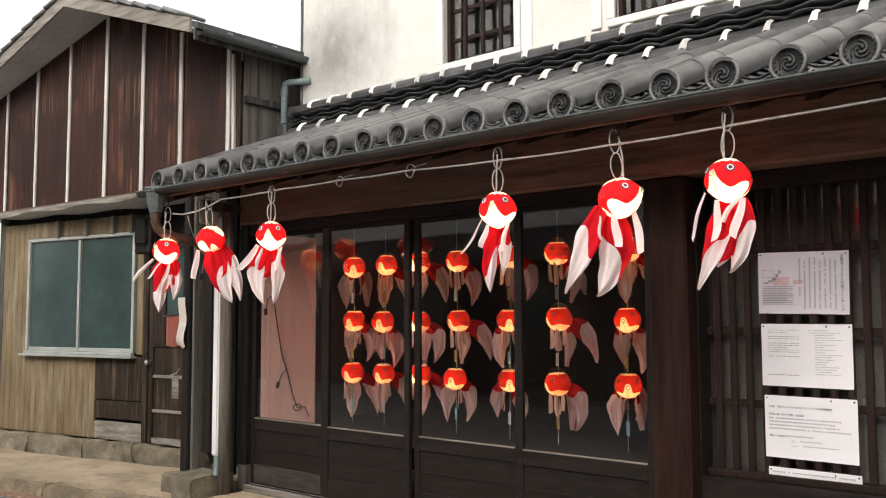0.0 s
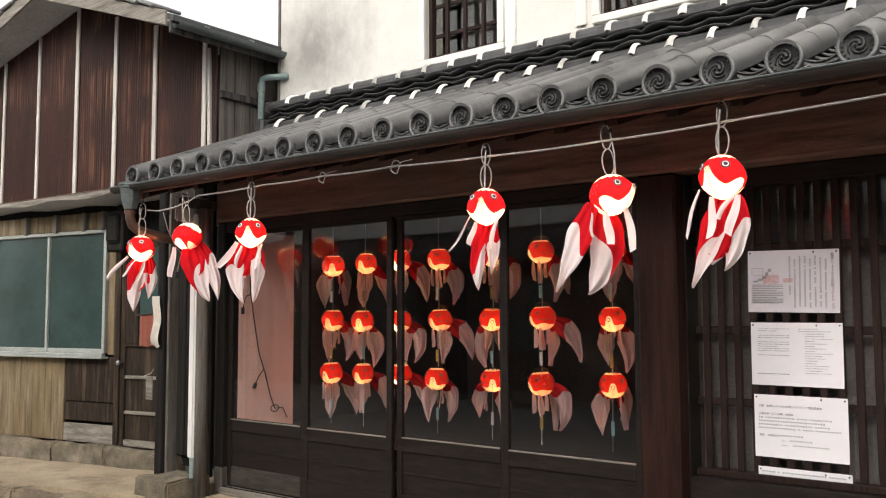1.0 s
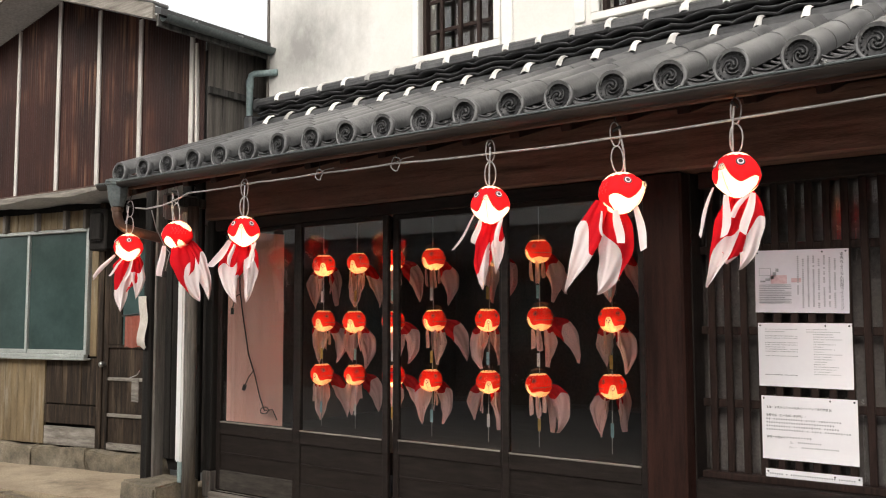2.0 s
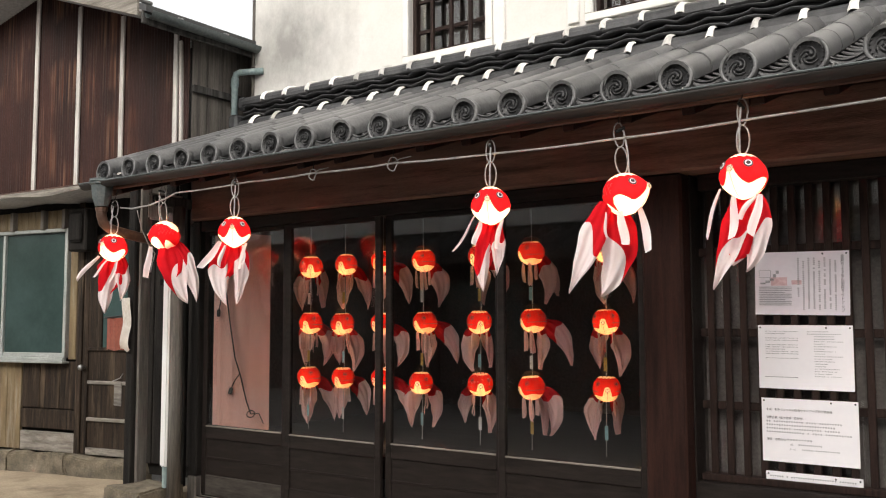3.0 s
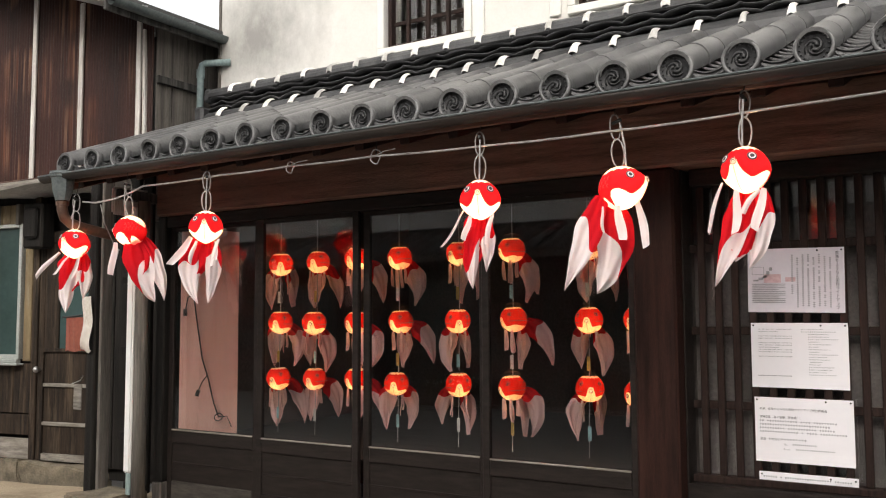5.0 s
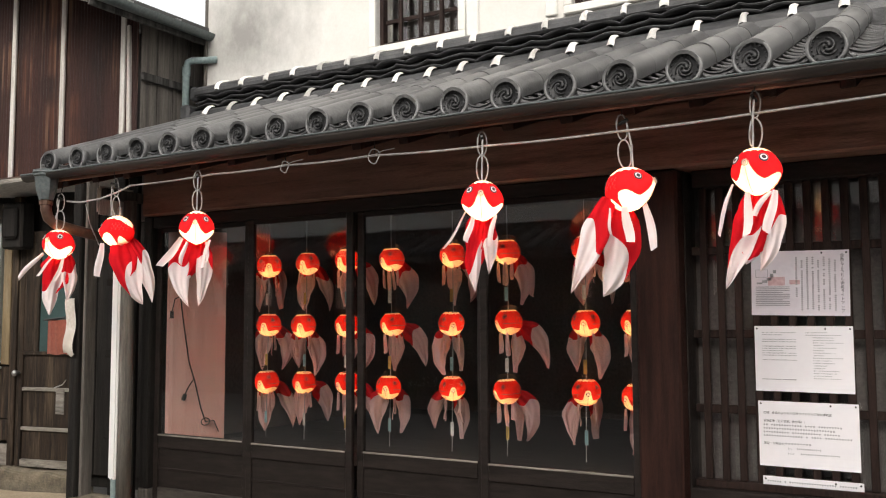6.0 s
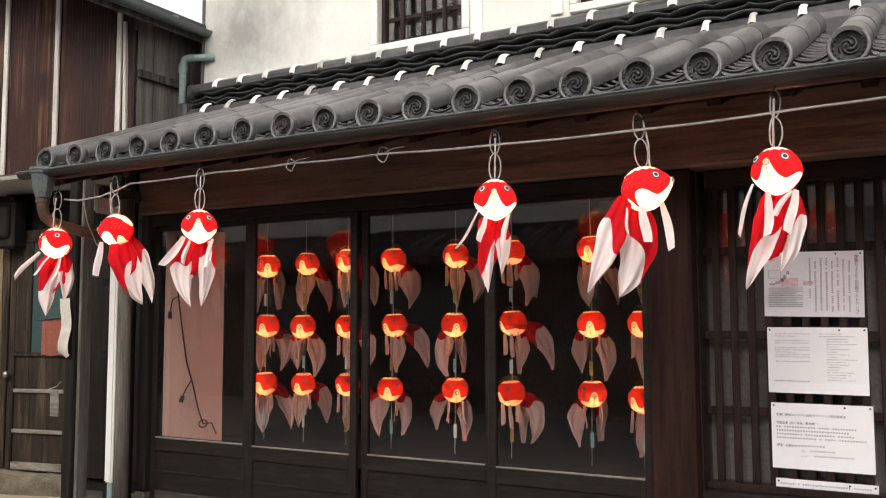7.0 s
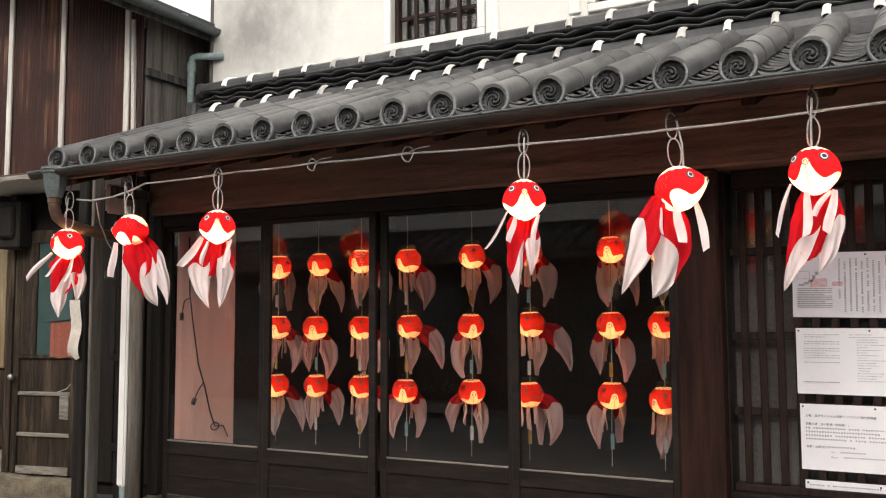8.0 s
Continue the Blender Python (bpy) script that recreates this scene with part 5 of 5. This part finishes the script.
# place, the way the nose points, the level line of the tail's plane, nose-up tilt, lobes and fins
OUT = (
    (0.729, -0.66, 1.862, -99, 12, 4, (((0.01, -0.05, -0.02), (0.0, -0.2, -0.01), (-0.045, -0.36, 0.0), 0.078, 0.94, 0.0), ((0.0, -0.06, 0.0), (-0.05, -0.27, 0.01), (-0.12, -0.455, 0.03), 0.048, 0.52, 0.25), ((0.03, -0.06, -0.01), (0.09, -0.24, 0.0), (0.005, -0.385, 0.01), 0.048, 0.44, 0.10)),
     (((-0.088, -0.05, 0.03), (-0.152, -0.245, 0.04), 0.015), ((-0.035, -0.085, 0.05), (-0.042, -0.255, 0.06), 0.030), ((0.065, -0.08, 0.04), (0.035, -0.245, 0.06), 0.032), ((0.05, -0.085, 0.05), (-0.02, -0.175, 0.07), 0.02))),
    (0.209, -0.64, 1.837, -4, 21, 12, (((-0.085, -0.03, 0.03), (-0.16, -0.20, 0.05), (-0.275, -0.415, 0.05), 0.054, 0.42, -0.14), ((-0.05, -0.05, -0.02), (-0.015, -0.28, -0.03), (-0.145, -0.435, -0.03), 0.078, 0.42, -0.32)),
     (((-0.025, -0.08, 0.05), (-0.022, -0.228, 0.06), 0.036), ((0.058, -0.065, 0.02), (0.086, -0.262, 0.02), 0.032), ((-0.085, -0.08, 0.06), (-0.09, -0.19, 0.07), 0.012))),
    (-0.470, -0.66, 1.836, -66, 30, 4, (((0.0, -0.05, -0.02), (-0.015, -0.18, -0.01), (-0.045, -0.34, 0.0), 0.066, 0.94, 0.0), ((-0.005, -0.06, 0.0), (-0.06, -0.25, 0.01), (-0.035, -0.415, 0.02), 0.040, 0.56, 0.28), ((0.03, -0.07, -0.01), (0.04, -0.2, 0.0), (0.027, -0.335, 0.0), 0.034, 0.40, 0.10)),
     (((-0.075, -0.05, 0.03), (-0.175, -0.225, 0.04), 0.011), ((-0.045, -0.08, 0.05), (-0.072, -0.195, 0.06), 0.025), ((0.058, -0.07, 0.04), (0.022, -0.21, 0.06), 0.022))),
    (-2.273, -0.66, 1.818, -48, 47, 3, (((0.0, -0.05, -0.02), (-0.03, -0.14, -0.01), (-0.06, -0.30, 0.0), 0.086, 0.94, 0.0), ((-0.03, -0.06, 0.0), (-0.14, -0.25, 0.01), (-0.035, -0.44, 0.01), 0.056, 0.38, 0.10), ((0.03, -0.06, -0.01), (0.06, -0.25, 0.0), (0.018, -0.435, 0.0), 0.046, 0.30, -0.1)),
     (((-0.08, -0.06, 0.02), (-0.185, -0.225, 0.03), 0.038), ((-0.05, -0.085, 0.05), (-0.085, -0.21, 0.06), 0.022), ((0.072, -0.07, 0.04), (0.02, -0.225, 0.06), 0.022), ((0.05, -0.08, 0.04), (0.058, -0.19, 0.05), 0.018))),
    (-2.952, -0.64, 1.837, -162, 52, -10, (((0.02, -0.03, 0.02), (0.05, -0.15, 0.03), (0.05, -0.29, 0.03), 0.090, 0.94, 0.0), ((0.02, -0.04, 0.03), (0.03, -0.26, 0.05), (0.125, -0.445, 0.05), 0.080, 0.48, 0.28), ((0.06, -0.05, 0.01), (0.17, -0.2, 0.04), (0.178, -0.44, 0.04), 0.050, 0.36, 0.05)),
     (((-0.088, -0.07, 0.02), (-0.118, -0.268, 0.03), 0.036),)),
    (-3.470, -0.66, 1.782, -70, 54, 4, (((0.01, -0.05, -0.02), (0.0, -0.18, -0.01), (-0.03, -0.33, 0.0), 0.088, 0.94, 0.0), ((-0.01, -0.06, 0.0), (-0.04, -0.25, 0.01), (-0.035, -0.445, 0.02), 0.060, 0.44, 0.16), ((0.05, -0.06, -0.01), (0.09, -0.2, 0.0), (0.06, -0.355, 0.0), 0.044, 0.36, 0.1)),
     (((-0.085, -0.06, 0.02), (-0.218, -0.22, 0.03), 0.026), ((-0.03, -0.085, 0.05), (-0.118, -0.2, 0.06), 0.014), ((0.03, -0.085, 0.05), (-0.01, -0.23, 0.06), 0.022))),
)
for k, (x, y, z, yaw, right, nose_up, lobes, fins) in enumerate(OUT):
    f = goldfish(True, k + 1, lobes, fins, yaw, right)
    f.matrix_basis = pose(x, y, z, 0, 0, yaw) @ pose(0, 0, 0, 0, -nose_up * 0.4, 0)

# lanterns behind the glass: three high, in eight columns; the way each nose points
COLS = ((-3.02, (-52, -70, -76)), (-2.665, (-80, -70, -84)), (-2.30, (-92, -102, -102)), (-1.935, (-105, -105, -66)), (-1.455, (-98, -54, -58)), (-1.06, (-126, -124, -126)), (-0.545, (-88, -76, -66)), (-0.235, (-112, -106, -114)))
KINDS = (
    (((-0.05, -0.04, 0.03), (-0.15, -0.15, 0.12), (-0.07, -0.36, 0.08), 0.066, 0.22, 0.05), ((-0.07, -0.02, -0.03), (-0.20, -0.10, -0.12), (-0.24, -0.34, -0.09), 0.070, 0.34, 0.12)),
    (((-0.06, -0.03, 0.03), (-0.20, -0.12, 0.16), (-0.13, -0.37, 0.10), 0.068, 0.26, 0.1), ((-0.06, -0.03, -0.03), (-0.16, -0.12, -0.17), (-0.08, -0.35, -0.09), 0.066, 0.26, -0.1)),
    (((-0.04, -0.05, 0.02), (-0.10, -0.20, 0.10), (-0.02, -0.38, 0.05), 0.072, 0.18, 0.0), ((-0.07, -0.02, -0.03), (-0.22, -0.12, -0.10), (-0.20, -0.38, -0.10), 0.062, 0.36, -0.1)),
    (((-0.06, -0.02, 0.03), (-0.22, -0.12, 0.13), (-0.27, -0.33, 0.12), 0.066, 0.30, 0.1), ((-0.05, -0.04, -0.03), (-0.13, -0.18, -0.12), (-0.06, -0.38, -0.07), 0.070, 0.22, 0.08)),
)
FINS_IN = (((0.045, -0.075, 0.05), (0.04, -0.22, 0.055), 0.032), ((0.045, -0.075, -0.05), (0.05, -0.24, -0.06), 0.030), ((-0.01, -0.085, 0.055), (-0.015, -0.24, 0.06), 0.036), ((-0.01, -0.085, -0.05), (-0.01, -0.20, -0.05), 0.030))
base = [goldfish(False, 20 + i, lobes, FINS_IN) for i, lobes in enumerate(KINDS)]
used = set()
for c, (x, yaws) in enumerate(COLS):
    rod = thing("slip_garland", (x, 0.78, 0.5), "thin pale cord with small coloured paper slips", "garland", "garlands in the shop window")
    part("cord", tube([(x, 0.78, 2.34), (x + 0.006, 0.78, 1.4), (x - 0.01, 0.78, 0.46)], 0.003, 5), M_CABLE, rod)
    for r, z in enumerate((1.715, 1.275, 0.862)):
        kind = (c * 2 + r + c // 3) % 4
        m = pose(x + random.uniform(-0.012, 0.012), 0.78 + random.uniform(-0.015, 0.015), z + random.uniform(-0.012, 0.012), random.uniform(-3, 3), random.uniform(-2, 5), yaws[r] + random.uniform(-4, 4)) @ Matrix.Scale(0.94, 4)
        if kind not in used:
            base[kind].matrix_basis = m
            used.add(kind)
        else:
            copy_thing(base[kind], m)
        tagm = M_SLIPS[(c + r) % 3]
        part("paper_slip", box(x - 0.011, x + 0.011, 0.765, 0.767, z - 0.30, z - 0.215, 0), tagm, rod, "small paper slip")

# ---- cable along the eave ----
cable = thing("string_cable", (-1, -0.645, 2.1), "grey electric cable strung along the eave with tied loops", "cable")
KN = (1.9, 0.767, 0.167, -0.448, -1.08, -1.65, -2.17, -2.84)
KZ = (2.135, 2.097, 2.087, 2.092, 2.110, 2.114, 2.113, 2.105)
pts = []
for i, (a, b) in enumerate(zip(KN, KN[1:])):
    for j in range(8):
        v = j / 8
        pts.append((a + (b - a) * v, -0.645, KZ[i] + (KZ[i + 1] - KZ[i]) * v - 0.005 * math.sin(math.pi * v)))
pts.append((-2.84, -0.645, 2.105))
pts += [(-2.95, -0.645, 2.075), (-3.1, -0.65, 2.045), (-3.28, -0.655, 2.035), (-3.4, -0.66, 2.05)]
part("cable", tube(pts, 0.0058, 6), M_CABLE, cable, smooth=True)
for x, r in ((-1.08, 0.036), (-1.65, 0.03)):
    part("coil", tube([(x + r * (1 + 0.12 * math.sin(t)) * math.cos(t) * 0.9, -0.648 + 0.006 * math.sin(3 * t), 2.105 + r * math.sin(t)) for t in [0.45 * q for q in range(34)]], 0.0032, 5), M_CABLE, cable, "coiled grey flex")
    part("loose_end", tube([(x, -0.65, 2.11), (x + 0.06, -0.66, 2.125), (x + 0.13, -0.66, 2.13)], 0.0025, 4), M_CABLE, cable)
    part("hook_wire", tube([(x, -0.645, 2.12), (x - 0.004, -0.635, 2.19), (x, -0.62, 2.24)], 0.003, 5), M_BLACKCABLE, cable)
part("drop_lead", tube([(-3.3, -0.60, 2.03), (-3.36, -0.52, 1.92), (-3.40, -0.42, 1.80), (-3.42, -0.36, 1.76), (-3.45, -0.36, 1.69), (-3.47, -0.36, 1.62)], 0.004, 6), M_CABLE, cable, smooth=True)
part("plug", tube([(-3.47, -0.36, 1.63), (-3.475, -0.36, 1.585)], 0.014, 8), M_BLACKCABLE, cable, "black plug")

# ---- window display: white drape, tinted for lantern light, and hanging lead ----
drape = thing("salmon_drape", (-3.17, 0.3, 0.44), "white cotton drape coloured salmon for lantern light, covering the display side", "drape")
part("cloth", grid(lambda i, j: (-3.285 + 0.075 * i / 40 + 0.0009 * math.sin(i * 0.7 + 0.4 * math.sin(j)), 0.06 + 0.48 * i / 40, 0.441 + 1.5 * j / 10), 40, 10), M_CURTAIN, drape, smooth=True)
lead = thing("extension_lead", (-3.1, 0.25, 0.5), "black extension lead with sockets hanging before the drape", "lead")
LX = lambda y: -3.285 + 0.075 * (y - 0.06) / 0.45 + 0.022
lp = [(LX(0.13), 0.13, 1.88), (LX(0.14), 0.14, 1.5), (LX(0.17), 0.17, 1.3), (LX(0.22), 0.22, 1.02), (LX(0.27), 0.27, 0.88), (LX(0.32), 0.32, 0.70), (LX(0.36), 0.36, 0.60)]
part("lead", tube(lp, 0.005, 6), M_BLACKCABLE, lead, smooth=True)
part("branch", tube([(LX(0.14), 0.14, 1.47), (LX(0.10), 0.10, 1.45), (LX(0.08), 0.08, 1.36)], 0.004, 6), M_BLACKCABLE, lead)
part("branch", tube([(LX(0.26), 0.26, 0.90), (LX(0.22), 0.22, 0.85), (LX(0.19), 0.19, 0.79)], 0.004, 6), M_BLACKCABLE, lead)
part("socket", tube([(LX(0.08), 0.08, 1.37), (LX(0.08), 0.08, 1.32)], 0.013, 8), M_BLACKCABLE, lead)
part("socket", tube([(LX(0.195), 0.195, 0.80), (LX(0.18), 0.18, 0.76)], 0.014, 8), M_BLACKCABLE, lead)
part("coil", tube([(LX(0.36), 0.36 + 0.04 * math.cos(t), 0.60 + 0.025 * math.sin(t)) for t in [0.5 * q for q in range(22)]], 0.004, 5), M_BLACKCABLE, lead)
part("branch", tube([(LX(0.36), 0.36, 0.60), (LX(0.43), 0.43, 0.60), (LX(0.47), 0.47, 0.52)], 0.004, 6), M_BLACKCABLE, lead)

# ---- notices on the lattice ----
def notice(x, z, w, h, paper, lean, label):
    """A sheet, its print, and the pins that hold it; returns the thing and a drawing pose."""
    n = thing("notice", (x, 0.139, z), label, "notice", "notices on the lattice")
    m = pose(x, 0.139, z, 0, lean, 0)
    sheet = grid(lambda i, j: (w * i / 12, -0.003 * math.sin(math.pi * i / 12) * math.sin(math.pi * j / 6) - 0.004 * (j == 0) * (i / 12), -h + h * j / 6), 12, 6)
    ext = bmesh.ops.extrude_face_region(sheet, geom=sheet.faces[:])
    bmesh.ops.translate(sheet, verts=[v for v in ext["geom"] if isinstance(v, bmesh.types.BMVert)], vec=(0, 0.001, 0))
    bmesh.ops.recalc_face_normals(sheet, faces=sheet.faces)
    part("sheet", sheet, paper, n, m=m)
    for px in (0.012, w * 0.73, w - 0.012):
        b = bmesh.new()
        bmesh.ops.create_uvsphere(b, u_segments=8, v_segments=5, radius=0.0045, matrix=m @ Matrix.Translation((px, -0.004, -0.012)))
        part("pin", b, M_INK, n)
    return n, m


def bars(n, m, rows, mat, name="small_print"):
    b = bmesh.new()
    for x0, x1, z0, z1 in rows:
        own = bmesh.new()
        bmesh.ops.create_cube(own, size=1)
        bmesh.ops.transform(own, verts=own.verts, matrix=Matrix.Translation(((x0 + x1) / 2, -0.0048, -(z0 + z1) / 2)) @ Matrix.Diagonal((x1 - x0, 0.0006, abs(z1 - z0), 1)))
        join(b, own)
    part(name, b, mat, n, m=m, kind="stuff")


def lettering(n, m, words, x, z, size, mat, upright=False):
    """Words in the built-in font as a thin mesh, in a row or one below the other."""
    cu = bpy.data.curves.new("lettering", "FONT")
    cu.body = "\n".join(words) if upright else words
    cu.size, cu.extrude, cu.resolution_u = size, 0.0002, 2
    if upright:
        cu.align_x = "CENTER"
        cu.space_line = 1.0
    ob = bpy.data.objects.new("lettering", cu)
    scene.collection.objects.link(ob)
    dg = bpy.context.evaluated_depsgraph_get()
    me = bpy.data.meshes.new_from_object(ob.evaluated_get(dg))
    bpy.data.objects.remove(ob)
    b = bmesh.new()
    b.from_mesh(me)
    bmesh.ops.transform(b, verts=b.verts, matrix=Matrix.Translation((x, -0.005, -z)) @ Matrix.Rotation(radians(90), 4, "X"))
    part("lettering", b, mat, n, m=m)


def dashes(rng, x0, x1, z, h, chars, fill=0.55):
    """A line of unreadable characters as small bars."""
    w = (x1 - x0) / chars
    return [(x0 + w * i, x0 + w * i + w * fill, z, z + h * rng.uniform(0.6, 0.85)) for i in range(chars) if rng.random() > 0.06]


rng = random.Random(5)
n1, m1 = notice(0.541, 1.611, 0.424, 0.298, M_PAPER_PINK, 1.0, "pale mauve printed notice about the lantern lights pinned to lattice")
lettering(n1, m1, "金魚ちょうちん街角ライトアップ", 0.395, 0.032, 0.0178, M_INK, True)
col = []
for i in range(8):
    x = 0.365 - 0.0235 * i
    for q in range(26 if i < 7 else 20):
        if rng.random() > 0.08:
            z = (0.03 if i % 3 else 0.045) + 0.0093 * q
            if z < 0.27:
                col.append((x - 0.004, x + 0.004, z, z + 0.0062))
bars(n1, m1, col, M_INK_GREY)
bars(n1, m1, [(0.02, 0.17 - 0.03 * (i % 4 == 3), 0.165 + 0.0085 * i, 0.1685 + 0.0085 * i) for i in range(11)], M_INK_GREY)
bars(n1, m1, [(0.075, 0.15, 0.12, 0.16), (0.17, 0.215, 0.135, 0.155)], M_INK_PINK, "printed_tint")
bars(n1, m1, [(0.02, 0.075, 0.085, 0.087), (0.02, 0.075, 0.12, 0.122), (0.02, 0.022, 0.087, 0.12), (0.073, 0.075, 0.087, 0.12), (0.025, 0.05, 0.145, 0.153), (0.05, 0.072, 0.135, 0.147), (0.07, 0.09, 0.125, 0.137), (0.085, 0.1, 0.105, 0.127), (0.098, 0.112, 0.088, 0.103)], M_INK_GREY, "printed_map")

n2, m2 = notice(0.545, 1.262, 0.423, 0.300, M_PAPER, 0.3, "white printed notice with small text pinned to the lattice")
rows = []
for i in range(13):
    if i not in (2, 5, 11):
        rows += dashes(rng, 0.035, 0.185 - (0.06 if i in (1, 8) else 0.0), 0.028 + 0.0105 * i, 0.005, 26)
for i in range(19):
    rows += dashes(rng, 0.225 if i < 2 else 0.255, 0.30 + 0.09 * rng.random(), 0.028 + 0.0115 * i, 0.005, 16)
rows += dashes(rng, 0.03, 0.18, 0.243, 0.005, 30, 0.85)
bars(n2, m2, rows, M_INK_GREY)

n3, m3 = notice(0.551, 0.916, 0.427, 0.296, M_PAPER, 0.2, "white printed notice naming the organisers pinned to lattice")
lettering(n3, m3, "主催：金魚ちょうちん街角ライトアップ実行委員会", 0.022, 0.057, 0.0128, M_INK)
lettering(n3, m3, "協賛企業（五十音順、敬称略）：", 0.022, 0.094, 0.0125, M_INK)
rows = []
for i in range(4):
    rows += dashes(rng, 0.022, (0.36, 0.33, 0.35, 0.40)[i], 0.104 + 0.0165 * i, 0.0095, (30, 27, 29, 33)[i])
bars(n3, m3, rows, M_INK_GREY)
lettering(n3, m3, "運営・お問合せ：", 0.022, 0.196, 0.0125, M_INK)
lettering(n3, m3, "TEL.", 0.125, 0.2165, 0.011, M_INK_GREY)
lettering(n3, m3, "E-mail :", 0.125, 0.238, 0.011, M_INK_GREY)
bars(n3, m3, dashes(rng, 0.115, 0.23, 0.186, 0.0095, 9) + dashes(rng, 0.165, 0.27, 0.208, 0.0085, 12) + dashes(rng, 0.18, 0.345, 0.230, 0.008, 22), M_INK_GREY)

n4, m4 = notice(0.562, 0.574, 0.424, 0.298, M_PAPER, 0.2, "white printed notice with coloured payment marks pinned to lattice")
bars(n4, m4, dashes(rng, 0.02, 0.40, 0.018, 0.0085, 36) + dashes(rng, 0.02, 0.39, 0.037, 0.0085, 35), M_INK_GREY)
bars(n4, m4, [(0.14, 0.25, 0.068, 0.086), (0.155, 0.175, 0.098, 0.125), (0.29, 0.315, 0.10, 0.125)], M_INK_RED, "payment_mark")
bars(n4, m4, [(0.04, 0.068, 0.1, 0.114), (0.072, 0.1, 0.096, 0.118)], M_INK_GREEN, "payment_mark")
bars(n4, m4, [(0.18, 0.24, 0.1, 0.12), (0.32, 0.37, 0.102, 0.122)], M_INK_RED, "payment_mark")
bars(n4, m4, dashes(rng, 0.04, 0.10, 0.068, 0.007, 6) + dashes(rng, 0.15, 0.24, 0.14, 0.007, 9), M_INK_GREY)
